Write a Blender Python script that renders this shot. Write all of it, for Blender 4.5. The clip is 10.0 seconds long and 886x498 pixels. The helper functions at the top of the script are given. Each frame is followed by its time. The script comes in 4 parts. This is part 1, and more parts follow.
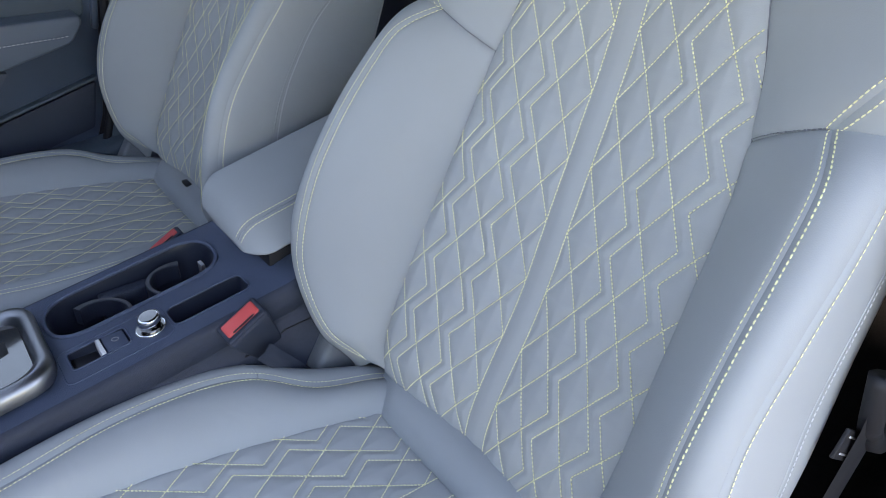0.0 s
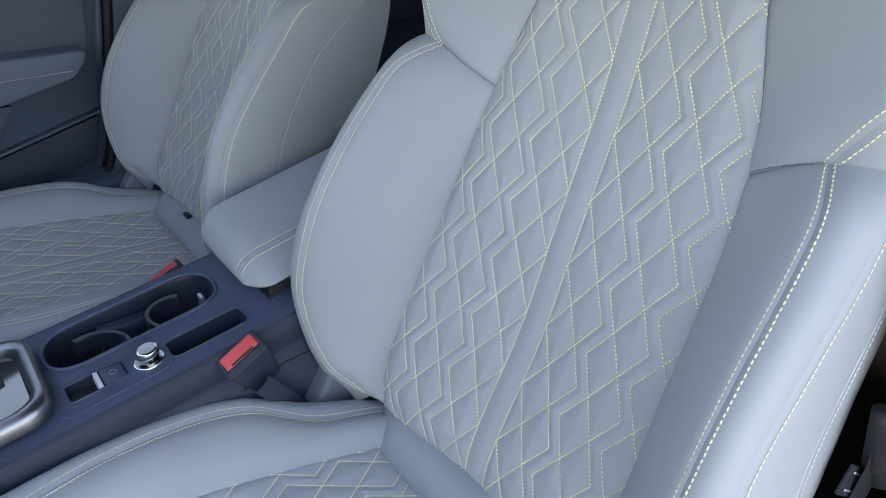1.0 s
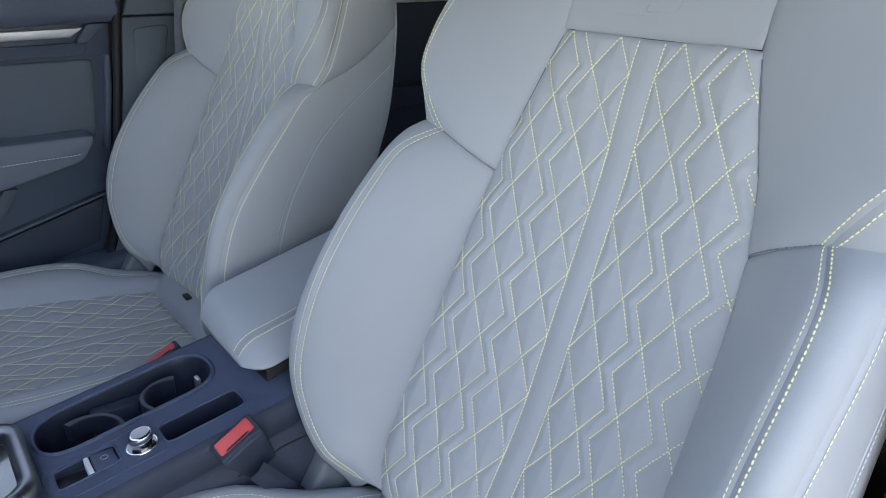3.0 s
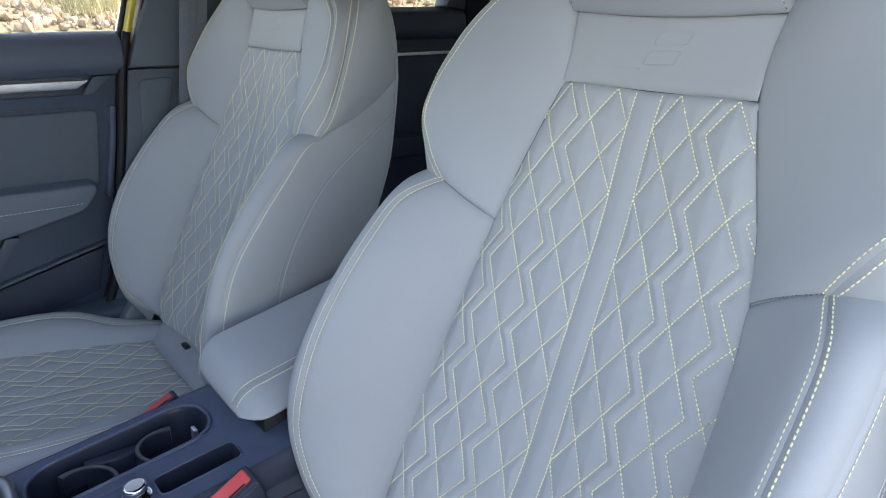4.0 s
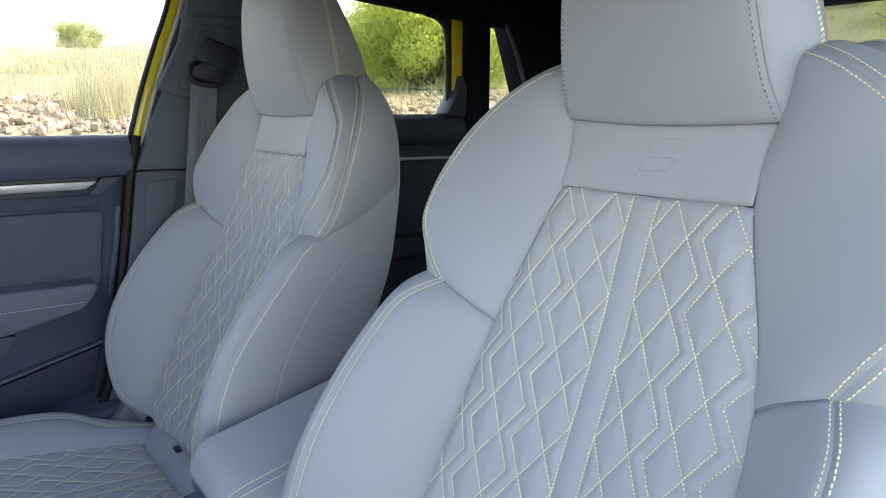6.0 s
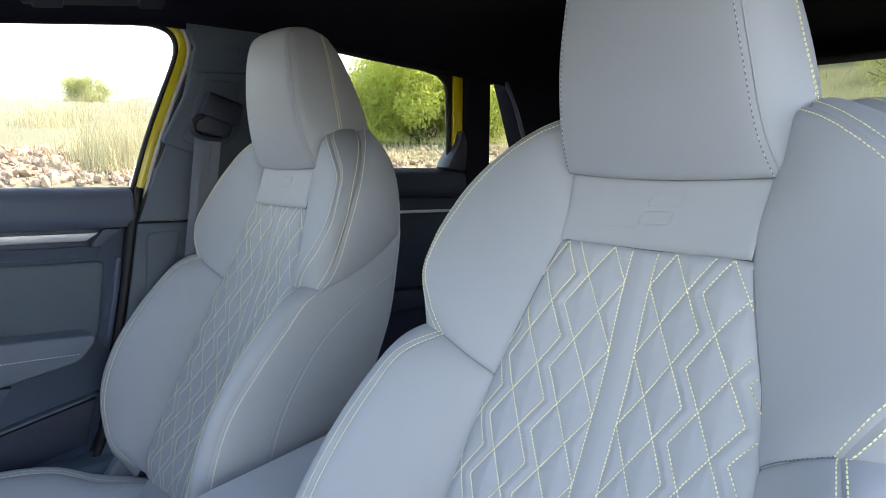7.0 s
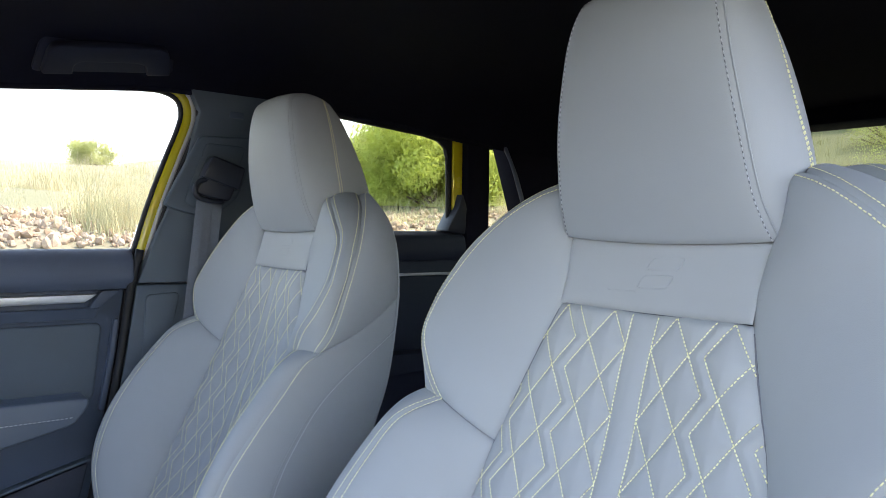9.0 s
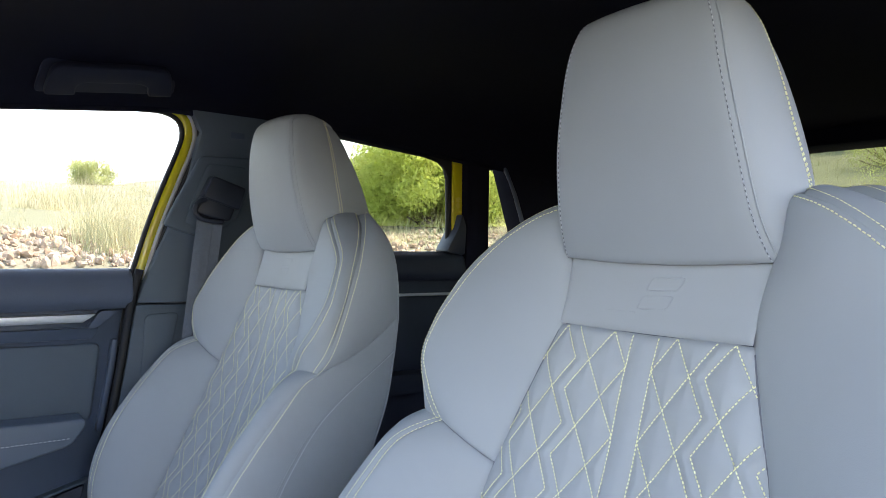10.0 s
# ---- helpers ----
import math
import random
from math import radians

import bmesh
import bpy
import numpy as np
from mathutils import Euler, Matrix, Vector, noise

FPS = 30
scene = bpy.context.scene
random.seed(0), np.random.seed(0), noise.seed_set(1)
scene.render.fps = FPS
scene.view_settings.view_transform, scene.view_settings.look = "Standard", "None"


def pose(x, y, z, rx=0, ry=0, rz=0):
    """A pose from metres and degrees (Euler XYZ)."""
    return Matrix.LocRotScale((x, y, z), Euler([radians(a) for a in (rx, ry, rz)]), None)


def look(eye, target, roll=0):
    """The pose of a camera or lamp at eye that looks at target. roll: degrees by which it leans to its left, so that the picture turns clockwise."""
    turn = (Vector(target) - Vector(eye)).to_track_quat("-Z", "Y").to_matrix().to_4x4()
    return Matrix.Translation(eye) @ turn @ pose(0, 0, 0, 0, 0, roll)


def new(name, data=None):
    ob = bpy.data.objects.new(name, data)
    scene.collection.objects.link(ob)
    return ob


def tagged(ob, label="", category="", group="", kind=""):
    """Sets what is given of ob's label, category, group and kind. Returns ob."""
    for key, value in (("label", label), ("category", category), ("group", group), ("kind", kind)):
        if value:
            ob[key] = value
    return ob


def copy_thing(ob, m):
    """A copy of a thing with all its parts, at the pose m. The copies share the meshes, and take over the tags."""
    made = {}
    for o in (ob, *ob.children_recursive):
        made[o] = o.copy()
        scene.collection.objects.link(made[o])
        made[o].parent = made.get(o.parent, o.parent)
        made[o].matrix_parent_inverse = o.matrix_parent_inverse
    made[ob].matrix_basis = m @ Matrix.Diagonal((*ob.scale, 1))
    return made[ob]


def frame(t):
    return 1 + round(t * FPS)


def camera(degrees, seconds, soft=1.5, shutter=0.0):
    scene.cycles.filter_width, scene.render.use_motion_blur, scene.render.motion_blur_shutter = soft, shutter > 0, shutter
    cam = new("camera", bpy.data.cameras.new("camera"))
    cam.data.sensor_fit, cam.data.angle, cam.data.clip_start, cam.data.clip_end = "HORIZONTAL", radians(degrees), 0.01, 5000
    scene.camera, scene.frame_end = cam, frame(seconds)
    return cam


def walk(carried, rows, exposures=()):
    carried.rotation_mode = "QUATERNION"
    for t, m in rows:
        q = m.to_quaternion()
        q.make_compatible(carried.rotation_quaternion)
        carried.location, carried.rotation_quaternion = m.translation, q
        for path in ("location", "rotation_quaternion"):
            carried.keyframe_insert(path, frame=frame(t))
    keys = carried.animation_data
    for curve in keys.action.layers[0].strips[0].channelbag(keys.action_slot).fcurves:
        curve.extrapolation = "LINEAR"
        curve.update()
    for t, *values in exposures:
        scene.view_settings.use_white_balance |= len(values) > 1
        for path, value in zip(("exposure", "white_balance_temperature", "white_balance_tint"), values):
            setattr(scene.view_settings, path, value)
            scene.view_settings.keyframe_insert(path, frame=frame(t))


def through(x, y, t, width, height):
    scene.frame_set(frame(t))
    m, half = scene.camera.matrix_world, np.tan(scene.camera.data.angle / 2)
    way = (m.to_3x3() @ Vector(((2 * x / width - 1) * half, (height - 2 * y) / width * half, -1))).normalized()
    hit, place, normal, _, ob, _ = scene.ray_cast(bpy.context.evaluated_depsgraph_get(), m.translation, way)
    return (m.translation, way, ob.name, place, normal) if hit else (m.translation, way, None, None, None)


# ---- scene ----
cam = camera(61.8, 10.0, soft=0.5)
EYE = (0.0, 0.0, 1.05)
# seconds, tilt, lean, turn: the head of a tripod, tilted slowly upwards
ROWS = [
    (0.0, 58.88, 0.37, 53.02), (0.5, 59.95, 0.34, 53.05), (1.0, 61.41, 0.29, 53.07),
    (1.5, 62.8, 0.27, 53.09), (2.0, 64.49, 0.21, 53.1), (2.5, 66.01, 0.19, 53.11),
    (4.0, 71.5, 0.19, 53.14), (4.5, 73.31, 0.12, 53.18), (5.0, 75.41, -0.03, 53.21),
    (5.5, 77.31, -0.12, 53.22), (7.0, 83.4, -0.46, 53.26), (7.5, 85.17, -0.59, 53.26),
    (8.0, 86.67, -0.66, 53.26), (8.5, 87.49, -0.65, 53.25), (9.0, 88.27, -0.69, 53.23),
    (9.5, 88.98, -0.75, 53.23), (10.0, 89.84, -0.78, 53.21),
]
walk(cam, [(t, pose(*EYE, a, b, c)) for t, a, b, c in ROWS], exposures=[(0.0, 2.72, 9000, 19), (5.0, 2.80, 8850, 19), (10.0, 2.83, 8350, 19)])

# ---------------------------------------------------------------- light
world = bpy.data.worlds.new("sky")
scene.world = world
world.use_nodes = True
wn, wl = world.node_tree.nodes, world.node_tree.links
sky = wn.new("ShaderNodeTexSky")
sky.sky_type, sky.sun_disc = "NISHITA", False
sky.sun_elevation, sky.sun_rotation = radians(52), radians(6)
sky.air_density, sky.dust_density = 1.0, 0.7
wn["Background"].inputs["Strength"].default_value = 0.15
wl.new(sky.outputs[0], wn["Background"].inputs["Color"])
sun_data = bpy.data.lights.new("sun", "SUN")
sun_data.energy, sun_data.angle, sun_data.color = 2.2, radians(12), (1.0, 0.96, 0.9)
sun = new("sun", sun_data)
SUN_FROM = Vector((0.064, 0.612, 0.788))
sun.matrix_world = look(SUN_FROM * 20, (0, 0, 0))


# ---------------------------------------------------------------- materials
def material(name, color, rough=0.5, metal=0.0, vary=0.1, scale=30.0, bump=0.0, bump_scale=400.0, coat=0.0, spec=0.5, fine=0.0, slack=0.0):
    m = bpy.data.materials.new(name)
    m.use_nodes = True
    n, l = m.node_tree.nodes, m.node_tree.links
    b = n["Principled BSDF"]
    b.inputs["Roughness"].default_value, b.inputs["Metallic"].default_value = rough, metal
    b.inputs["Coat Weight"].default_value = coat
    b.inputs["Specular IOR Level"].default_value = spec
    co = n.new("ShaderNodeTexCoord")
    big = n.new("ShaderNodeTexNoise")
    big.inputs["Scale"].default_value, big.inputs["Detail"].default_value = scale, 6.0
    l.new(co.outputs["Object"], big.inputs["Vector"])
    ramp = n.new("ShaderNodeMapRange")
    ramp.inputs["From Min"].default_value, ramp.inputs["From Max"].default_value = 0.3, 0.7
    ramp.inputs["To Min"].default_value, ramp.inputs["To Max"].default_value = 1 - vary, 1 + vary
    l.new(big.outputs["Fac"], ramp.inputs["Value"])
    mul = n.new("ShaderNodeVectorMath")
    mul.operation = "SCALE"
    mul.inputs[0].default_value = color
    l.new(ramp.outputs[0], mul.inputs["Scale"])
    last = mul.outputs[0]
    if fine:
        speck = n.new("ShaderNodeTexNoise")
        speck.inputs["Scale"].default_value, speck.inputs["Detail"].default_value = bump_scale, 2.0
        l.new(co.outputs["Object"], speck.inputs["Vector"])
        r2 = n.new("ShaderNodeMapRange")
        r2.inputs["From Min"].default_value, r2.inputs["From Max"].default_value = 0.3, 0.7
        r2.inputs["To Min"].default_value, r2.inputs["To Max"].default_value = 1 - fine, 1 + fine
        l.new(speck.outputs["Fac"], r2.inputs["Value"])
        mul2 = n.new("ShaderNodeVectorMath")
        mul2.operation = "SCALE"
        l.new(last, mul2.inputs[0])
        l.new(r2.outputs[0], mul2.inputs["Scale"])
        last = mul2.outputs[0]
    l.new(last, b.inputs["Base Color"])
    rr = n.new("ShaderNodeMapRange")
    rr.inputs["To Min"].default_value, rr.inputs["To Max"].default_value = max(0.02, rough - 0.07), min(1.0, rough + 0.07)
    l.new(big.outputs["Fac"], rr.inputs["Value"])
    l.new(rr.outputs[0], b.inputs["Roughness"])
    if bump:
        v = n.new("ShaderNodeTexVoronoi")
        v.inputs["Scale"].default_value = bump_scale
        l.new(co.outputs["Object"], v.inputs["Vector"])
        f = n.new("ShaderNodeTexNoise")
        f.inputs["Scale"].default_value, f.inputs["Detail"].default_value = bump_scale * 0.12, 4.0
        l.new(co.outputs["Object"], f.inputs["Vector"])
        add = n.new("ShaderNodeMath")
        add.operation = "ADD"
        l.new(v.outputs["Distance"], add.inputs[0])
        l.new(f.outputs["Fac"], add.inputs[1])
        bp = n.new("ShaderNodeBump")
        bp.inputs["Strength"].default_value, bp.inputs["Distance"].default_value = bump, 0.0006
        l.new(add.outputs[0], bp.inputs["Height"])
        if slack:
            w = n.new("ShaderNodeTexNoise")
            w.inputs["Scale"].default_value, w.inputs["Detail"].default_value, w.inputs["Distortion"].default_value = 17.0, 2.0, 0.6
            l.new(co.outputs["Object"], w.inputs["Vector"])
            b2 = n.new("ShaderNodeBump")
            b2.inputs["Strength"].default_value, b2.inputs["Distance"].default_value = slack, 0.01
            l.new(w.outputs["Fac"], b2.inputs["Height"])
            l.new(b2.outputs[0], bp.inputs["Normal"])
        l.new(bp.outputs[0], b.inputs["Normal"])
    return m


LEATHER = material("grey_leather", (0.37, 0.40, 0.425), 0.54, vary=0.03, scale=9, bump=0.08, bump_scale=1100, spec=0.32, slack=0.12)
INSERT = material("pale_grey_quilted_leather", (0.405, 0.430, 0.450), 0.5, vary=0.03, scale=9, bump=0.08, bump_scale=1100, spec=0.4, slack=0.12)
THREAD = material("yellow_thread", (0.94, 0.91, 0.58), 0.75, vary=0.08, scale=300)
GREY_THREAD = material("grey_thread", (0.55, 0.58, 0.62), 0.75, vary=0.08, scale=300)
# dark wing thread, and dark tubes that paint the shade in seams
SEAM = material("seam_thread_and_shade", (0.19, 0.20, 0.23), 0.8, vary=0.05)
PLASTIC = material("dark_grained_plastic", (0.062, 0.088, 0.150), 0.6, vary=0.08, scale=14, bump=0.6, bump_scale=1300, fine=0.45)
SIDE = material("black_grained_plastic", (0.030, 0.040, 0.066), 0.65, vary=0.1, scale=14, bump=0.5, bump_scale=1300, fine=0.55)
SOFT = material("soft_touch_trim", (0.062, 0.090, 0.142), 0.46, vary=0.05, scale=12, bump=0.4, bump_scale=900, spec=0.5)
# ledge trim lighter than SOFT, with the sky light put into its colour
LEDGE = material("window_lit_trim", (0.098, 0.128, 0.19), 0.5, vary=0.05, scale=12, bump=0.4, bump_scale=900, spec=0.45)
RECLINER = material("grey_recliner_plastic", (0.17, 0.19, 0.215), 0.45, vary=0.06, scale=14, bump=0.5, bump_scale=1200, fine=0.15)
DOOR_GREY = material("grey_door_leatherette", (0.115, 0.15, 0.20), 0.5, vary=0.04, scale=10, bump=0.3, bump_scale=900)
PILLAR = material("dark_pillar_trim", (0.085, 0.118, 0.155), 0.6, vary=0.05, scale=12, bump=0.4, bump_scale=1000)
# rear door trim, coloured darker for the shade in the back
REAR_TRIM = material("rear_shade_trim", (0.022, 0.029, 0.050), 0.6, vary=0.08, scale=12, bump=0.4, bump_scale=900, spec=0.35)
WELL = material("black_plastic_and_well_shade", (0.019, 0.025, 0.041), 0.38, vary=0.1, scale=20)
BLACK = material("black_rubber", (0.008, 0.009, 0.014), 0.6, vary=0.1)
GLOSS = material("piano_black", (0.006, 0.006, 0.008), 0.05, vary=0.0, coat=1.0, spec=1.0)
HEADLINER = material("black_headliner_cloth", (0.011, 0.012, 0.022), 0.95, vary=0.1, scale=40, bump=0.4, bump_scale=1500, spec=0.1)
CARPET = material("black_carpet", (0.012, 0.012, 0.014), 0.95, vary=0.25, scale=200, bump=0.6, bump_scale=900, spec=0.1)
ALU = material("brushed_aluminium", (0.74, 0.76, 0.79), 0.42, metal=1.0, vary=0.04, scale=60)
CHROME = material("chrome", (0.82, 0.83, 0.85), 0.08, metal=1.0, vary=0.0)
SATIN = material("satin_dark_metal", (0.27, 0.28, 0.30), 0.34, metal=1.0, vary=0.05, scale=40)
RED = material("red_button_plastic", (0.75, 0.09, 0.09), 0.4, vary=0.04)
PAINT = material("yellow_car_paint", (0.74, 0.62, 0.03), 0.25, vary=0.02, coat=1.0)
WEBBING = material("grey_belt_webbing", (0.165, 0.195, 0.245), 0.7, vary=0.06, scale=120, bump=0.6, bump_scale=1500, fine=0.2)
WHITE = material("white_switch_paint", (0.75, 0.76, 0.78), 0.4, vary=0.02)
PALE = material("pale_rubber_seal", (0.50, 0.50, 0.48), 0.6, vary=0.05)
ICON = material("grey_icon_print", (0.32, 0.33, 0.35), 0.5, vary=0.0)
EARTH = material("dry_earth", (0.21, 0.19, 0.15), 0.95, vary=0.3, scale=1.2, bump=0.8, bump_scale=30, fine=0.3)
ROAD = material("added_asphalt", (0.055, 0.056, 0.058), 0.85, vary=0.2, scale=4, bump=0.8, bump_scale=120, fine=0.3)
ROCK = material("pale_red_rock", (0.50, 0.40, 0.31), 0.9, vary=0.3, scale=3.0, bump=0.7, bump_scale=40, fine=0.25)
STRAW = material("dry_grass", (0.50, 0.45, 0.28), 0.8, vary=0.25, scale=0.8)
LEAF = material("bush_leaves", (0.50, 0.55, 0.17), 0.6, vary=0.3, scale=2.5)
SCRUB = material("scrub_leaves", (0.44, 0.48, 0.21), 0.7, vary=0.3, scale=2.5)
HANDLE = material("black_handle_plastic", (0.022, 0.026, 0.045), 0.6, vary=0.05, bump=0.3, spec=0.2)
BARK = material("bush_bark", (0.12, 0.09, 0.06), 0.9, vary=0.2, scale=20)


def two_tone(m, second, scale, islands=False, through=0.0):
    """Mixes a second colour in, by patches or from piece to piece; leaves and blades let light through."""
    n, l = m.node_tree.nodes, m.node_tree.links
    b = n["Principled BSDF"]
    first = b.inputs["Base Color"].links[0].from_socket
    mix = n.new("ShaderNodeMix")
    mix.data_type = "RGBA"
    if islands:
        g = n.new("ShaderNodeNewGeometry")
        l.new(g.outputs["Random Per Island"], mix.inputs["Factor"])
    else:
        co, t, r = n.new("ShaderNodeTexCoord"), n.new("ShaderNodeTexNoise"), n.new("ShaderNodeMapRange")
        t.inputs["Scale"].default_value = scale
        r.inputs["From Min"].default_value, r.inputs["From Max"].default_value = 0.38, 0.62
        l.new(co.outputs["Object"], t.inputs["Vector"])
        l.new(t.outputs["Fac"], r.inputs["Value"])
        l.new(r.outputs[0], mix.inputs["Factor"])
    l.new(first, mix.inputs["A"])
    mix.inputs["B"].default_value = (*second, 1)
    l.new(mix.outputs["Result"], b.inputs["Base Color"])
    if through:
        tr, ms = n.new("ShaderNodeBsdfTranslucent"), n.new("ShaderNodeMixShader")
        ms.inputs[0].default_value = through
        l.new(mix.outputs["Result"], tr.inputs["Color"])
        l.new(b.outputs[0], ms.inputs[1])
        l.new(tr.outputs[0], ms.inputs[2])
        l.new(ms.outputs[0], n["Material Output"].inputs["Surface"])


two_tone(ROCK, (0.24, 0.165, 0.115), 1, islands=True)
two_tone(STRAW, (0.30, 0.32, 0.20), 0.9, through=0.22)
two_tone(LEAF, (0.42, 0.50, 0.14), 1.2, through=0.6)
two_tone(SCRUB, (0.31, 0.36, 0.16), 1.2, through=0.6)
two_tone(EARTH, (0.13, 0.14, 0.085), 0.25)


def glass(name, tone=(0.93, 0.95, 0.94)):
    m = bpy.data.materials.new(name)
    m.use_nodes = True
    n, l = m.node_tree.nodes, m.node_tree.links
    n.remove(n["Principled BSDF"])
    t, g, x, f = n.new("ShaderNodeBsdfTransparent"), n.new("ShaderNodeBsdfGlossy"), n.new("ShaderNodeMixShader"), n.new("ShaderNodeFresnel")
    t.inputs["Color"].default_value = (*tone, 1)
    g.inputs["Roughness"].default_value = 0.02
    f.inputs["IOR"].default_value = 1.3
    l.new(f.outputs[0], x.inputs[0])
    l.new(t.outputs[0], x.inputs[1])
    l.new(g.outputs[0], x.inputs[2])
    l.new(x.outputs[0], n["Material Output"].inputs["Surface"])
    return m


GLASS = glass("window_glass")
DARK_GLASS = glass("tinted_rear_glass", (0.88, 0.91, 0.86))
BACK_GLASS = glass("tinted_back_glass", (0.58, 0.63, 0.56))


# ---------------------------------------------------------------- mesh tools
def thing(name, at, label, category, group="", kind=""):
    e = new(name)
    e.location = at
    return tagged(e, label, category, group, kind)


def mesh_part(name, verts, faces, mat, parent, label="", smooth=True, kind=""):
    me = bpy.data.meshes.new(name)
    base = Vector(parent_origin(parent)) if parent else Vector()
    me.from_pydata([tuple(Vector(v) - base) for v in verts], [], [tuple(f) for f in faces])
    me.materials.append(mat)
    if smooth:
        me.polygons.foreach_set("use_smooth", [True] * len(me.polygons))
    me.update()
    ob = new(name, me)
    if parent:
        ob.parent = parent
    return tagged(ob, label, kind=kind)


def parent_origin(ob):
    p = Vector()
    while ob:
        p += ob.location
        ob = ob.parent
    return p


def bm_part(name, bm, mat, parent, label="", smooth=True, angle=40, kind=""):
    bmesh.ops.recalc_face_normals(bm, faces=bm.faces)
    if smooth:
        for f in bm.faces:
            f.smooth = True
        for e in bm.edges:
            if len(e.link_faces) == 2 and e.calc_face_angle(0) > radians(angle):
                e.smooth = False
    me = bpy.data.meshes.new(name)
    base = Vector(parent_origin(parent)) if parent else Vector()
    bmesh.ops.translate(bm, verts=bm.verts, vec=-base)
    bm.to_mesh(me)
    bm.free()
    me.materials.append(mat)
    ob = new(name, me)
    if parent:
        ob.parent = parent
    return tagged(ob, label, kind=kind)


def spline(ctrl, t):
    """Smooth curve through control points, t in 0..1 by chord length."""
    c = np.array(ctrl, float)
    d = np.r_[0, np.cumsum(np.linalg.norm(np.diff(c, axis=0), axis=1))]
    d /= d[-1]
    m = np.zeros_like(c)
    m[1:-1] = (c[2:] - c[:-2]) / (d[2:] - d[:-2])[:, None]
    m[0], m[-1] = (c[1] - c[0]) / (d[1] - d[0]), (c[-1] - c[-2]) / (d[-1] - d[-2])
    t = np.clip(np.asarray(t, float), 0, 1)
    k = np.clip(np.searchsorted(d, t, side="right") - 1, 0, len(d) - 2)
    h = (d[k + 1] - d[k])[..., None]
    x = ((t - d[k]) / (d[k + 1] - d[k]))[..., None]
    return ((2 * x**3 - 3 * x**2 + 1) * c[k] + (x**3 - 2 * x**2 + x) * h * m[k] + (-2 * x**3 + 3 * x**2) * c[k + 1] + (x**3 - x**2) * h * m[k + 1])


def grid_faces(ns, nt, flip=False):
    f = []
    for j in range(nt - 1):
        for i in range(ns - 1):
            a = j * ns + i
            q = (a, a + 1, a + ns + 1, a + ns)
            f.append(q[::-1] if flip else q)
    return f


class Patch:
    """A padded panel between two rails: bulge along the normal, edges drawn in like a sewn seam, more narrowly where the letter is a capital."""

    def __init__(self, a, b, bulge=0.01, puff=0.0025, fall=0.004, edges="abse", flip=False, shape=None):
        self.a, self.b, self.bulge, self.puff, self.fall, self.edges, self.shape = a, b, bulge, puff, fall, edges, shape
        self.sign = -1.0 if flip else 1.0
        t = np.linspace(0, 1, 60)
        self.width = np.linalg.norm(spline(a, t) - spline(b, t), axis=1).mean()
        self.length = np.linalg.norm(np.diff(0.5 * (spline(a, t) + spline(b, t)), axis=0), axis=1).sum()

    def base(self, s, t):
        s = np.asarray(s, float)[..., None]
        return spline(self.a, t) * (1 - s) + spline(self.b, t) * s

    def normal(self, s, t):
        e = 1e-3
        du = self.base(np.minimum(s + e, 1), t) - self.base(np.maximum(s - e, 0), t)
        dv = self.base(s, np.minimum(t + e, 1)) - self.base(s, np.maximum(t - e, 0))
        n = np.cross(du, dv) * self.sign
        return n / (np.linalg.norm(n, axis=-1, keepdims=True) + 1e-12)

    def at(self, s, t, lift=0.0):
        s, t = np.broadcast_arrays(np.asarray(s, float), np.asarray(t, float))
        h = self.bulge * 4 * s * (1 - s) if self.shape is None else self.bulge * self.shape(s, t)
        p = np.ones_like(s) * self.puff
        for k, d in (("a", s * self.width), ("b", (1 - s) * self.width), ("s", t * self.length), ("e", (1 - t) * self.length)):
            if k in self.edges:
                p = p * (1 - np.exp(-d / self.fall))
            elif k.upper() in self.edges:
                p = p * (1 - np.exp(-d / (0.5 * self.fall)))
        n = self.normal(s, t)
        return self.base(s, t) + n * (h + p + lift)[..., None]

    def mesh(self, ns=24, nt=60):
        s = 0.5 - 0.5 * np.cos(np.pi * np.linspace(0, 1, ns))
        t = 0.5 - 0.5 * np.cos(np.pi * np.linspace(0, 1, nt))
        t = 0.5 * t + 0.5 * np.linspace(0, 1, nt)
        S, T = np.meshgrid(s, t)
        return self.at(S, T).reshape(-1, 3), grid_faces(ns, nt, self.sign < 0)

    def line(self, offset, lift=0.0004, t0=0.0, t1=1.0, n=160):
        """Points and normals along the panel at a distance from rail a (or b, when negative)."""
        t = np.linspace(t0, t1, n)
        w = np.linalg.norm(spline(self.a, t) - spline(self.b, t), axis=1).clip(1e-4)
        s = np.clip(offset / w, 0, 1) if offset >= 0 else np.clip(1 + offset / w, 0, 1)
        return self.at(s, t, lift), self.normal(s, t)


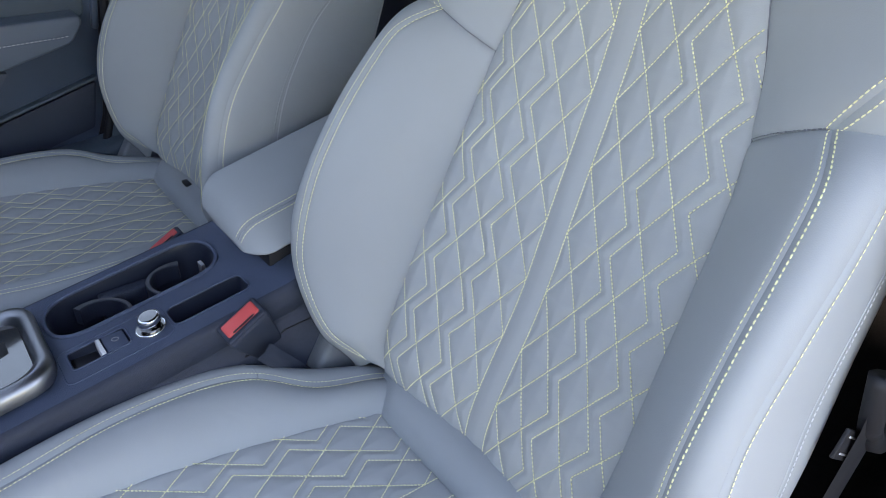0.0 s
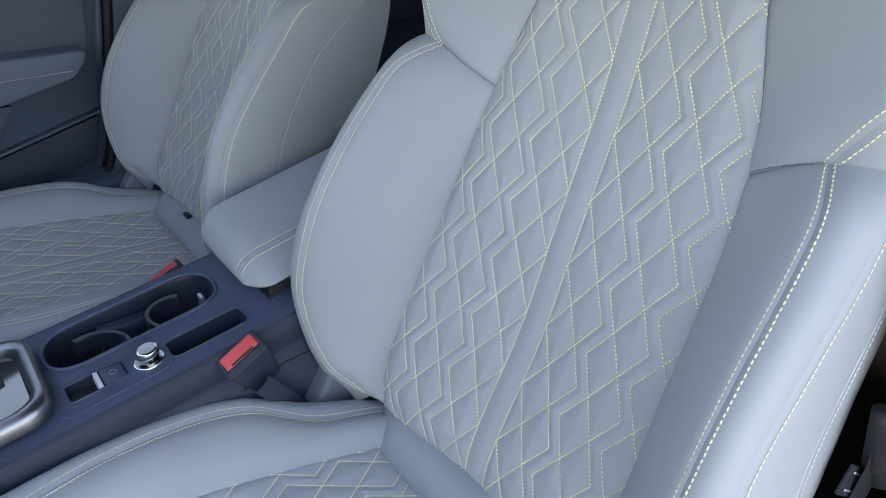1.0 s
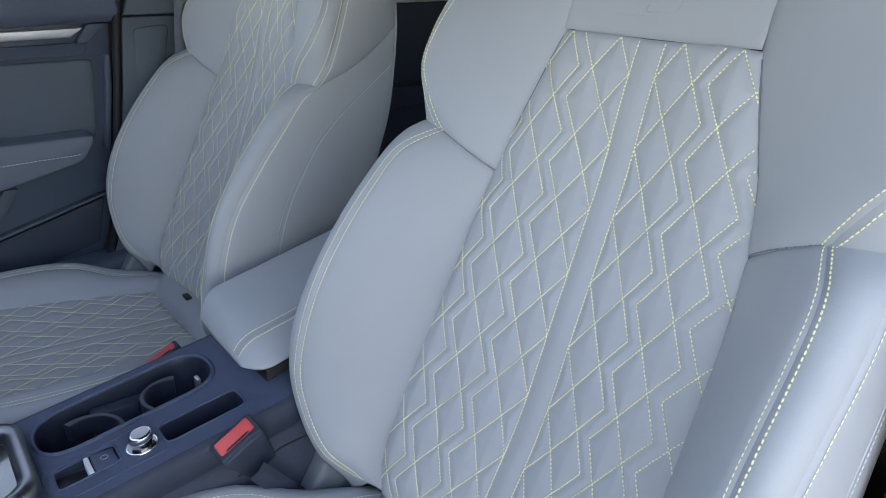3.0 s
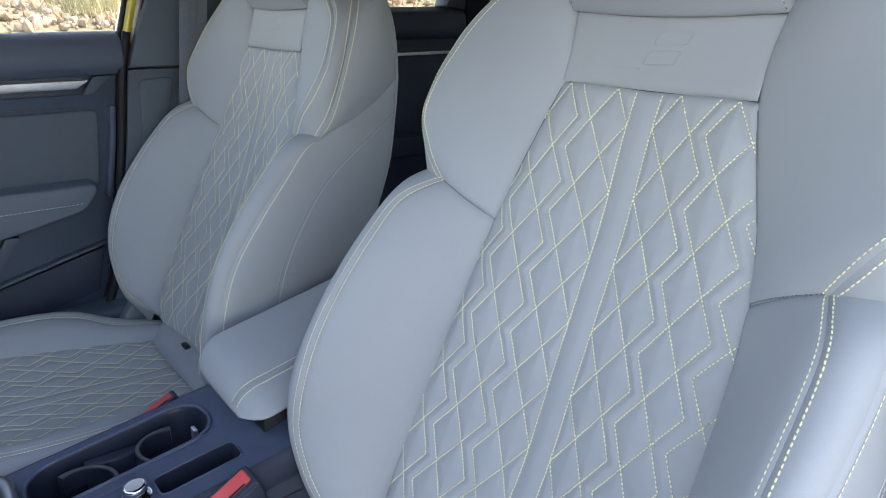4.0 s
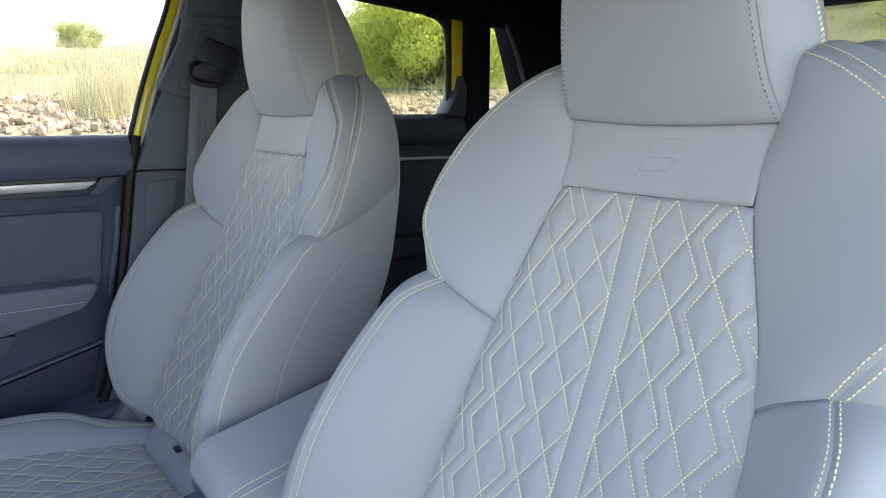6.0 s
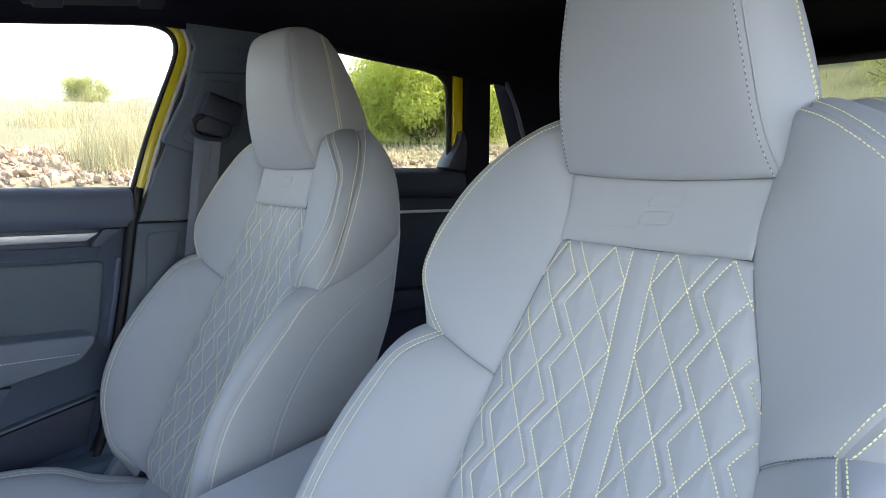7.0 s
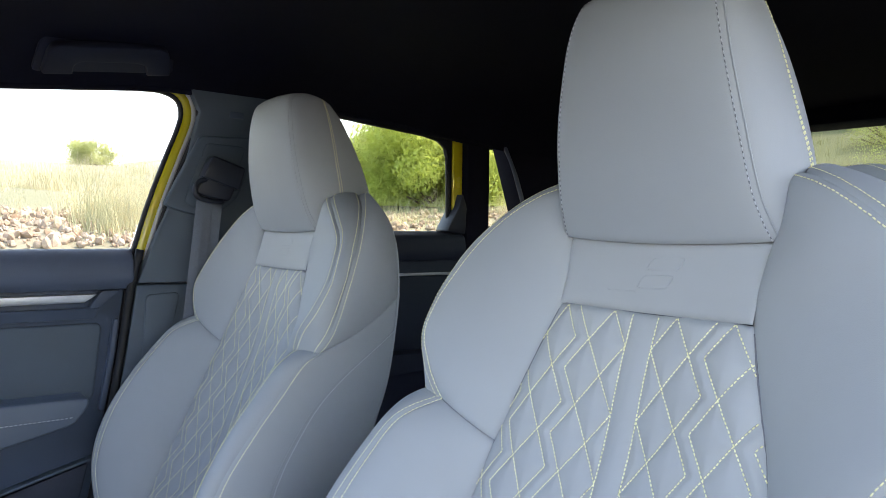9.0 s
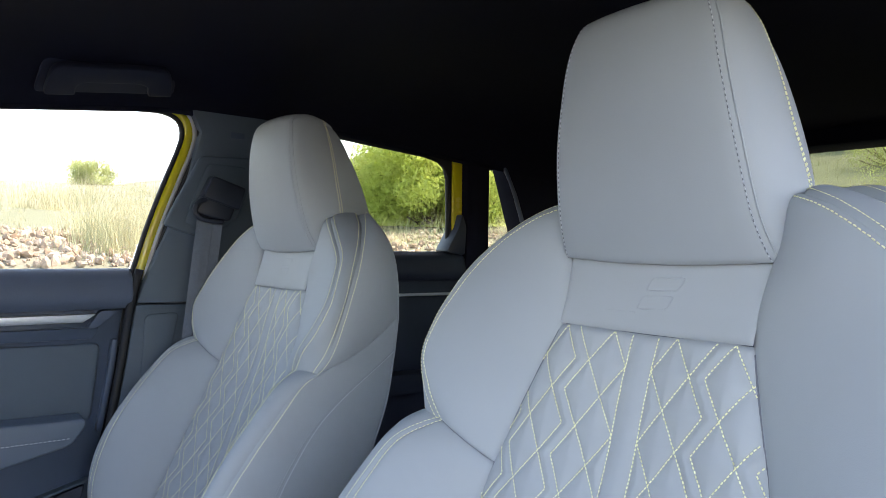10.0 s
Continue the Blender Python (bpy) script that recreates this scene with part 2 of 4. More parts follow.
def dashes(lines, pitch, length, radius):
    """Sewn stitches along lines of (points, normals): verts and faces."""
    vs, fs = [], []
    rng = random.Random(5)
    for pts, nor in lines:
        pts, nor = np.asarray(pts), np.asarray(nor)
        d = np.r_[0, np.cumsum(np.linalg.norm(np.diff(pts, axis=0), axis=1))]
        if d[-1] < length:
            continue
        n = max(1, int(d[-1] / pitch))
        c = (np.arange(n) + 0.5) * d[-1] / n
        mid = np.stack([np.interp(c, d, pts[:, i]) for i in range(3)], 1)
        nn = np.stack([np.interp(c, d, nor[:, i]) for i in range(3)], 1)
        aa = np.stack([np.interp(c - length / 2, d, pts[:, i]) for i in range(3)], 1)
        bb = np.stack([np.interp(c + length / 2, d, pts[:, i]) for i in range(3)], 1)
        tt = bb - aa
        tt /= np.linalg.norm(tt, axis=1, keepdims=True) + 1e-9
        sd = np.cross(nn, tt)
        for p, a, b, q, s in zip(mid, aa, bb, nn, sd):
            k = len(vs)
            j = s * radius * rng.uniform(-0.25, 0.25)
            for e, r in ((a, 0.75), (p, 1.0), (b, 0.75)):
                for x, y in ((1, -0.2), (0.45, 0.75), (-0.45, 0.75), (-1, -0.2)):
                    vs.append(e + j + s * (x * radius * r) + q * (y * radius * r))
            for o in (0, 4):
                for i in range(3):
                    fs.append((k + o + i, k + o + i + 1, k + o + i + 5, k + o + i + 4))
            fs.append((k + 3, k + 2, k + 1, k))
            fs.append((k + 8, k + 9, k + 10, k + 11))
    return vs, fs


def stitches(name, lines, parent, mat=None, pitch=0.0043, length=0.0029, radius=0.00066, label=""):
    v, f = dashes(lines, pitch, length, radius)
    return mesh_part(name, v, f, mat or THREAD, parent, label, kind="stuff")


def tube(path, radius, sides=6, closed=False):
    path = np.asarray(path, float)
    n = len(path)
    vs, fs = [], []
    for i in range(n):
        a, b = path[i - 1 if (i or closed) else 0], path[(i + 1) % n if (i < n - 1 or closed) else n - 1]
        t = Vector(b - a).normalized()
        up = Vector((0, 0, 1)) if abs(t.z) < 0.9 else Vector((1, 0, 0))
        x = t.cross(up).normalized()
        y = x.cross(t)
        for k in range(sides):
            g = 2 * math.pi * k / sides
            vs.append(Vector(path[i]) + (x * math.cos(g) + y * math.sin(g)) * radius)
    for i in range(n if closed else n - 1):
        for k in range(sides):
            a, b = i * sides + k, i * sides + (k + 1) % sides
            j = ((i + 1) % n) * sides
            fs.append((a, b, j + (k + 1) % sides, j + k))
    if not closed:
        fs.append(tuple(range(sides))[::-1])
        fs.append(tuple((n - 1) * sides + k for k in range(sides)))
    return vs, fs


def rounded(pts, r, seg=5):
    """A polygon with its corners rounded; r one radius or one for each corner."""
    out = []
    n = len(pts)
    rr = r if isinstance(r, (list, tuple)) else [r] * n
    for i in range(n):
        p, a, b = Vector(pts[i]), Vector(pts[i - 1]), Vector(pts[(i + 1) % n])
        u, v = (a - p), (b - p)
        q = min(rr[i], u.length * 0.49, v.length * 0.49)
        if q < 1e-5:
            out.append(tuple(p))
            continue
        s, e = p + u.normalized() * q, p + v.normalized() * q
        for k in range(seg + 1):
            x = k / seg
            out.append(tuple(s * (1 - x) ** 2 + p * (2 * x * (1 - x)) + e * x * x))
    return out


def prism(poly, axis, lo, hi, bevel=0.0, seg=2):
    """A bmesh of a polygon drawn out along an axis; poly in the two other axes, in xyz order."""
    bm = bmesh.new()

    def put(p, h):
        q = list(p)
        q.insert("xyz".index(axis), h)
        return bm.verts.new(q)

    a, b = [put(p, lo) for p in poly], [put(p, hi) for p in poly]
    bm.faces.new(a)
    bm.faces.new(b[::-1])
    n = len(poly)
    for i in range(n):
        bm.faces.new((a[i], b[i], b[(i + 1) % n], a[(i + 1) % n]))
    bmesh.ops.recalc_face_normals(bm, faces=bm.faces)
    if bevel:
        ed = [e for e in bm.edges if len(e.link_faces) == 2 and e.calc_face_angle(0) > radians(50)]
        bmesh.ops.bevel(bm, geom=ed, offset=bevel, segments=seg, profile=0.5, affect="EDGES", clamp_overlap=True)
    return bm


def box(lo, hi, bevel=0.004, seg=2):
    return prism([(lo[0], lo[1]), (hi[0], lo[1]), (hi[0], hi[1]), (lo[0], hi[1])], "z", lo[2], hi[2], bevel, seg)


# ---------------------------------------------------------------- ground and slope outside
def rise(x, y):
    """Height of the ground: level round the car, a stony bank beside and behind it, then a gentle hill."""
    r = np.hypot(x + 0.8, y - 0.8)
    side = np.clip(np.maximum(-(x + 1.6) / 1.6, (y - 3.2) / 2.0), 0, 1)
    h = np.interp(r, [0, 3.0, 5.0, 6.6, 12, 25, 32, 60, 400], [0, 0, 0.86, 1.12, 1.65, 2.9, 3.2, 2.0, 0.0])
    h = h + 2.6 * np.clip((y - 6) / 16, 0, 1) * np.clip(1.6 - r / 60, 0, 1)
    return (h + 0.04 * np.sin(x * 1.7) * np.sin(y * 1.3) * np.clip(r - 3, 0, 1)) * side * side * (3 - 2 * side)


def outside():
    n = 170
    g = np.linspace(-1, 1, n)
    g = np.sign(g) * (np.abs(g) * 12 + np.abs(g) ** 5 * 390)
    X, Y = np.meshgrid(g, g)
    mesh_part("ground", np.stack([X, Y, rise(X, Y)], -1).reshape(-1, 3), grid_faces(n, n), EARTH, None)
    tagged(bpy.data.objects["ground"], "dry earth rising to a low hill", "ground", kind="structure")
    # unseen dark sheet, added so that light off the ground stays neutral
    side = prism([(-1.62, -60.0), (14.0, -60.0), (14.0, 3.1), (-1.62, 3.1)], "z", -0.05, 0.02)
    tagged(bm_part("road", side, ROAD, None, smooth=False), "unseen grey asphalt, added to keep bounced light neutral", "road", kind="structure")
    rng = random.Random(11)

    def spot(r0, r1, a0, a1):
        a, r = radians(rng.uniform(a0, a1)), rng.uniform(r0, r1)
        x, y = -0.8 - r * math.sin(a), 0.8 + r * math.cos(a)
        return x, y, float(rise(np.array(x), np.array(y)))

    # rubble on the bank
    bm = bmesh.new()
    bmesh.ops.create_icosphere(bm, subdivisions=1, radius=1.0)
    ico_v = [v.co.copy() for v in bm.verts]
    ico_f = [[v.index for v in f.verts] for f in bm.faces]
    bm.free()
    vs, fs = [], []
    for i in range(13000):
        x, y, z = spot(5.0, 7.4, -15, 120)
        s = rng.choice((0.006, 0.008, 0.010, 0.012, 0.015, 0.02, 0.026, 0.042))
        sq = Vector((rng.uniform(0.8, 1.5), rng.uniform(0.8, 1.3), rng.uniform(0.45, 0.8)))
        rot = Euler((rng.uniform(0, 6), rng.uniform(0, 6), rng.uniform(0, 6))).to_matrix()
        k, off = len(vs), Vector((rng.random() * 50, rng.random() * 50, 0))
        for c in ico_v:
            d = 1 + 0.45 * noise.noise(c * 1.3 + off)
            p = Vector((c.x * sq.x, c.y * sq.y, c.z * sq.z)) * (d * s)
            vs.append(rot @ p + Vector((x, y, z + s * 0.25)))
        fs += [[k + j for j in f] for f in ico_f]
    tagged(mesh_part("rubble", vs, fs, ROCK, None, smooth=False), "loose pale reddish stones on a bank", "stones", kind="stuff")
    # dry grass
    vs, fs = [], []
    for i in range(3000):
        x, y, z = spot(6.3, 14, -25, 120) if i % 3 else spot(12, 30, -25, 120)
        if i >= 2600:
            x, y, z = spot(5.3, 6.6, 72, 85) if i % 2 else spot(6.4, 7.6, 40, 72)
        if i < 2600 and 44 < math.degrees(math.atan2(-0.8 - x, y - 0.8)) < 72 and math.hypot(x + 0.8, y - 0.8) < 17:
            continue
        patch = math.sin(x * 1.9 + 1.0) * math.sin(y * 2.3) + 0.6 * math.sin(x * 0.7 - y * 1.1)
        if i < 2600 and patch < -0.55:
            continue
        tall = (0.75 + 0.35 * patch) * rng.choice((0.16, 0.22, 0.3, 0.42, 0.62)) * rng.uniform(0.85, 1.15)
        if y > 6.0 or i >= 2600 and i % 2 == 0:
            tall *= 0.5
        for b in range(38):
            a, lean = rng.uniform(0, 6.283), rng.uniform(0.05, 0.9)
            bx, by = x + rng.gauss(0, 0.12), y + rng.gauss(0, 0.12)
            h, w = tall * rng.uniform(0.6, 1.1), rng.uniform(0.0013, 0.0032)
            dx, dy = math.cos(a), math.sin(a)
            k = len(vs)
            for t in (0, 0.5, 1):
                cx, cy, cz = bx + dx * lean * h * t * t, by + dy * lean * h * t * t, z - 0.03 + h * t * (1 - 0.25 * lean * t)
                ww = w * (1 - 0.8 * t)
                vs += [(cx - dy * ww, cy + dx * ww, cz), (cx + dy * ww, cy - dx * ww, cz)]
            fs += [(k, k + 1, k + 3, k + 2), (k + 2, k + 3, k + 5, k + 4)]
    tagged(mesh_part("dry_grass", vs, fs, STRAW, None), "pale straw-coloured dry grass on the slope", "grass", kind="stuff")

    def bush(x, y, size, height, leaves, seed, label, fine=1.0, leaf=LEAF):
        z = float(rise(np.array(x), np.array(y)))
        rr = random.Random(seed)
        b = thing("bush", (x, y, z), label, "bush", "bushes on the slope")
        vs, fs = [], []
        tips = []
        for i in range(34):
            a = rr.uniform(0, 6.283)
            tip = Vector((x + math.cos(a) * size * rr.uniform(0.05, 0.75), y + math.sin(a) * size * rr.uniform(0.05, 0.75), z + height * rr.uniform(0.06, 0.85)))
            tips.append(tip)
            q = [Vector((x, y, z - 0.05)).lerp(tip, t) + Vector((0, 0, -0.15 * t * (1 - t))) for t in np.linspace(0, 1, 6)]
            tv, tf = tube(q, 0.009 * size, 5)
            k = len(vs)
            vs += [tuple(p) for p in tv]
            fs += [tuple(k + j for j in f) for f in tf]
        mesh_part("trunk", vs, fs, BARK, b)
        vs, fs = [], []
        clumps = [(t + Vector((rr.gauss(0, 0.16), rr.gauss(0, 0.16), rr.gauss(0.02, 0.12))) * size, rr.uniform(0.16, 0.32) * size) for t in tips for _ in range(4)]
        for i in range(leaves):
            c, rad = rr.choice(clumps)
            d = Vector((rr.gauss(0, 1), rr.gauss(0, 1), rr.gauss(0, 0.9))).normalized() * rad * rr.random() ** 0.4
            p = c + d
            p.z = max(p.z, z + 0.02)
            l = rr.uniform(0.014, 0.028) * (0.6 + 0.4 * size) * fine
            m = Euler((rr.uniform(-1.4, 1.4), rr.uniform(-1.4, 1.4), rr.uniform(0, 6.28))).to_matrix()
            k = len(vs)
            for q in ((-l, 0, 0), (0, -l * 0.4, 0.1 * l), (l, 0, 0), (0, l * 0.4, 0.1 * l)):
                vs.append(p + m @ Vector(q))
            fs.append((k, k + 1, k + 2, k + 3))
        mesh_part("crown", vs, fs, leaf, b, "many small yellow-green leaves" if leaf is LEAF else "many small grey-green leaves", smooth=False)

    bush(-7.95, 5.85, 1.45, 1.42, 130000, 1, "dense yellow-green bush above the stony bank", 0.95)
    bush(-8.9, 4.7, 1.0, 0.55, 26000, 2, "low yellow-green bush behind a larger one", 0.75)
    bush(-24.1, 4.85, 0.8, 0.68, 9000, 3, "small round green bush far up the slope", 1.7, SCRUB)
    bush(-17.0, 6.2, 0.8, 0.6, 5000, 4, "small green bush among dry grass", 1.6, SCRUB)
    bush(-7.2, 16.0, 2.2, 1.3, 30000, 5, "green bush on the hill behind the car", 1.0, SCRUB)
    bush(-5.6, 12.6, 0.9, 0.5, 14000, 6, "low green bush on the hill behind the car", 0.8, SCRUB)
    for k, (x, y, size) in enumerate(((-3.0, 8.6, 0.75), (-2.2, 10.2, 0.9), (-4.2, 10.6, 0.8), (-3.3, 12.4, 1.1))):
        bush(x, y, size, 0.34 + 0.05 * k, 9000, 20 + k, "low grey-green scrub on the hill behind the car", 0.7, SCRUB)


outside()


# ---------------------------------------------------------------- car shell
def edge_height(y):
    """Height of the upper edge of the side windows along the car."""
    return np.interp(y, [-0.2, 0.05, 0.15, 0.42, 0.8, 1.09, 1.3, 2.1], [1.235, 1.268, 1.279, 1.306, 1.299, 1.270, 1.248, 1.20])


def along_y(profile, y0, y1, bevel=0.0, seg=2):
    """A profile in x, z drawn out along the car."""
    return prism(profile, "y", y0, y1, bevel, seg)


def ribbon(path, out0, out1, x0, x1):
    """A moulding beside a path in y, z: from out0 to out1 on its rear side, from x0 to x1."""
    p = np.array(path, float)
    t = np.gradient(p, axis=0)
    t /= np.linalg.norm(t, axis=1, keepdims=True)
    nrm = np.stack([t[:, 1], -t[:, 0]], 1)
    vs, fs = [], []
    for q, m in zip(p, nrm):
        a, b, mid = q + m * out0, q + m * out1, q + m * (out0 + out1) / 2
        for yz, x in ((a, x0), (a, x1 - 0.002), (mid, x1), (b, x1 - 0.002), (b, x0)):
            vs.append((x, yz[0], yz[1]))
    for i in range(len(p) - 1):
        for j in range(4):
            k = i * 5 + j
            fs.append((k, k + 5, k + 6, k + 1))
    return vs, fs


WINDOW_EDGE = [tuple(p) for p in spline([(0.368, 0.985), (0.388, 1.055), (0.405, 1.107), (0.432, 1.180), (0.455, 1.240), (0.461, 1.268), (0.453, 1.292), (0.425, 1.304), (0.38, 1.304)], np.linspace(0, 1, 44))]
SHUT = [(0.372, 1.0), (0.357, 0.933), (0.340, 0.817), (0.318, 0.683), (0.304, 0.602), (0.292, 0.54), (0.262, 0.47), (0.22, 0.40)]


def body():
    car = thing("hatchback", (-0.77, 0.6, 0.0), "yellow hatchback with black headliner and dark interior trim", "car")
    n = 44
    xs = np.linspace(-1, 1, n)
    ys = np.linspace(-0.22, 2.12, 50)
    v = []
    for y in ys:
        zc = 1.405 - 0.03 * max(0, (y - 1.2) / 0.9) ** 2 - 0.02 * max(0, (0.5 - y) / 0.45) ** 2
        ze = float(edge_height(y))
        for x in xs:
            v.append((-0.77 + x * 0.695, y, zc - (zc - ze) * abs(x) ** 5))
    lin = mesh_part("headliner", v, grid_faces(n, 50, True), HEADLINER, car, "black cloth headliner")
    v2 = [(-0.77 + (x + 0.77) * 1.06, y, z + 0.045) for x, y, z in v]
    mesh_part("roof", v2, grid_faces(n, 50), PAINT, car, "yellow painted roof")
    lip = [(-0.77 + s * 0.695, y, float(edge_height(y))) for y in ys for s in (-1, 1)]
    for s in (0, 1):
        a, b = lip[s::2], [(-0.77 + (x + 0.77) * 1.06, y, z + 0.045) for x, y, z in lip[s::2]]
        mesh_part("roof_rail", a + b, [(i, i + 1, i + 51, i + 50) for i in range(49)], HEADLINER, car)
    v, f = tube([(-1.465, y, float(edge_height(y)) + 0.004) for y in np.linspace(-0.2, 1.25, 40)], 0.008, 8)
    mesh_part("door_seal", v, f, HEADLINER, car)
    # floor, sills, tail, and an unseen dash block sized to cut light
    bm_part("floor", box((-1.52, -1.0, 0.18), (0.0, 2.2, 0.28), 0.01), CARPET, car, "black carpet")
    bm_part("underbody", box((-1.45, -0.9, 0.0), (-0.1, 2.1, 0.18), 0.02), BLACK, car)
    bm_part("dash_block", box((-1.5, -1.05, 0.42), (-0.05, -0.38, 0.97), 0.08, 4), SOFT, car)
    bm_part("firewall", box((-1.5, -1.05, 0.28), (-0.05, -0.95, 0.40), 0.01), CARPET, car)
    bm_part("tail", box((-1.5, 2.06, 0.28), (-0.04, 2.16, 1.13), 0.02), HEADLINER, car)
    bm_part("rear_header", box((-1.42, 2.0, 1.334), (-0.12, 2.14, 1.40), 0.012), HEADLINER, car)
    for s in (-1, 1):
        v, f = tube([(-0.77 + s * (0.70 + 0.05 * t), -0.24 - 0.60 * t, 1.24 - 0.27 * t) for t in np.linspace(0, 1, 12)], 0.035, 10)
        mesh_part("windscreen_pillar", v, f, SOFT, car)
    bm = bmesh.new()
    bm.faces.new([bm.verts.new(q) for q in ((-1.46, -0.23, 1.30), (-0.08, -0.23, 1.30), (-0.03, -0.85, 0.965), (-1.51, -0.85, 0.965))])
    bm_part("windscreen", bm, GLASS, car, smooth=False).visible_shadow = False
    bm_part("side_panel", box((-1.56, -1.0, 0.20), (-1.52, 2.15, 0.95), 0.02), PAINT, car, "yellow outer panel")
    # pillar between the passenger doors
    low = [(y + 0.014, z) for y, z in SHUT[1:]] + [(0.66, 0.40), (0.66, 0.930)]
    lower = bm_part("lower_pillar_trim", prism(rounded(low, 0.004, 2), "x", -1.52, -1.452, 0.004), PILLAR, car, "dark grey plastic pillar trim")
    bm_part("recess", prism(rounded([(0.385, 0.915), (0.45, 0.918), (0.425, 0.80), (0.400, 0.70), (0.372, 0.72), (0.383, 0.86)], 0.014, 4), "x", -1.4535, -1.447, 0.004), PILLAR, lower)
    up = [(0.372, 0.936), (0.66, 0.936), (0.66, 1.325), (0.465, 1.325), (0.490, 1.27), (0.464, 1.17), (0.434, 1.09), (0.400, 1.01)]
    bm_part("upper_pillar_trim", prism(up, "x", -1.50, -1.455, 0.005), PILLAR, car, "dark grey pillar trim")
    v, f = ribbon(WINDOW_EDGE, -0.002, 0.0045, -1.494, -1.480)
    mesh_part("window_seal", v, f, BLACK, car)
    v, f = ribbon(WINDOW_EDGE[:42], 0.0045, 0.0205, -1.498, -1.480)
    mesh_part("painted_frame", v, f, PAINT, car, "yellow painted door frame")
    v, f = ribbon(WINDOW_EDGE[:38], 0.0205, 0.0275, -1.50, -1.474)
    mesh_part("edge_seal", v, f, PALE, car, "pale grey rubber seal")
    v, f = ribbon(WINDOW_EDGE[:40], 0.0275, 0.033, -1.50, -1.466)
    mesh_part("pillar_seal", v, f, BLACK, car)
    v, f = tube([(-1.46, y + 0.006, z) for y, z in spline([(a, b, 0) for a, b in SHUT], np.linspace(0, 1, 40))[:, :2]], 0.008, 8)
    mesh_part("shut_seal", v, f, BLACK, car)
    bm_part("shut_gap", prism(SHUT + [(y + 0.022, z) for y, z in SHUT[::-1]], "x", -1.53, -1.486), BLACK, car)
    bm_part("shut_gap", prism([(0.20, 0.28), (0.70, 0.28), (0.70, 1.0), (0.34, 1.0)], "x", -1.519, -1.515), BLACK, car)
    bm_part("sill_trim", prism(rounded([(-0.30, 0.29), (0.50, 0.29), (0.50, 0.535), (0.34, 0.508), (0.25, 0.495), (-0.30, 0.478)], [0, 0, 0, 0.05, 0.05, 0], 5), "x", -1.50, -1.41, 0.014, 3), PILLAR, car, "dark grey plastic door sill")
    bm_part("pillar_tag", box((-1.4565, 0.549, 1.263), (-1.4535, 0.578, 1.276), 0.001), SOFT, car)
    # behind the rear door
    bm_part("rear_pillar_trim", prism([(1.168, 0.40), (1.242, 0.40), (1.242, 1.285), (1.168, 1.30)], "x", -1.53, -1.462, 0.006), HEADLINER, car)
    bm_part("rear_quarter_trim", prism([(1.243, 0.40), (1.62, 0.40), (1.62, 1.05), (1.31, 1.05), (1.29, 1.052), (1.243, 1.052)], "x", -1.53, -1.462, 0.004), HEADLINER, car)
    bm_part("rear_quarter_trim", prism([(1.292, 1.30), (1.352, 1.128), (1.378, 1.0525), (1.62, 1.0525), (2.1, 1.05), (2.1, 1.25)], "x", -1.53, -1.462, 0.004), HEADLINER, car)
    v, f = tube([(-1.46, 1.288, 1.262), (-1.46, 1.33, 1.185), (-1.46, 1.352, 1.128), (-1.46, 1.376, 1.056)], 0.006, 6)
    mesh_part("quarter_window_bar", v, f, SOFT, car)
    bm_part("rear_side_trim", box((-1.53, 1.62, 0.3), (-1.46, 2.1, 1.05), 0.01), HEADLINER, car)
    bm_part("roof_clip", box((-1.40, 0.985, 1.355), (-1.39, 1.03, 1.366), 0.003), PILLAR, car)
    for at, tone in ((prism([(1.243, 1.04), (1.40, 1.04), (1.40, 1.31), (1.243, 1.31)], "x", -1.526, -1.522), DARK_GLASS), (box((-1.42, 2.128, 1.12), (-0.12, 2.132, 1.36), 0.0), BACK_GLASS)):
        bm_part("tinted_pane", at, tone, car, "tinted rear glass", smooth=False).visible_shadow = False
    # driver's side
    bm_part("driver_pillar", prism([(0.46, 0.28), (0.66, 0.28), (0.60, 1.31), (0.53, 1.31)], "x", -0.10, -0.03, 0.01), PILLAR, car)
    bm_part("driver_rear_panel", prism([(0.66, 0.28), (2.1, 0.28), (2.1, 1.03), (0.66, 1.0)], "x", -0.09, -0.03, 0.01), PLASTIC, car)
    bm_part("driver_rear_frame", prism([(1.2, 1.0), (2.1, 1.0), (2.1, 1.25), (1.3, 1.27)], "x", -0.09, -0.03, 0.01), HEADLINER, car)
    bm_part("sill", box((-0.10, -0.9, 0.28), (0.0, 2.1, 0.36), 0.015), PLASTIC, car)
    return car


car = body()


def passenger_door():
    d = new("front_door")
    d.parent, d.location = car, Vector((-1.5, -0.2, 0.40)) - car.location
    tagged(d, "closed front door with dark trim and a bright metal strip")
    X = -1.47
    slab = [(-0.75, 0.40)] + SHUT[::-1] + [(0.366, 1.0), (-0.75, 0.985)]
    bm_part("door_panel", prism(slab, "x", -1.53, -1.484, 0.004), SOFT, d, "dark grey door panel")
    bm_part("upper_trim", along_y(rounded([(-1.53, 0.93), (-1.53, 0.992), (-1.485, 1.004), (-1.452, 0.990), (-1.446, 0.945), (-1.466, 0.926)], [0, 0, 0.02, 0.02, 0.015, 0.004], 5), -0.75, 0.366, 0.006, 3), LEDGE, d, "soft dark grey window ledge, lightened for the window light")
    bm_part("metal_strip", prism([(-0.75, 0.9035), (0.283, 0.9035), (0.306, 0.9185), (-0.75, 0.9185)], "x", -1.49, -1.466, 0.0025), ALU, d, "bright brushed metal strip")
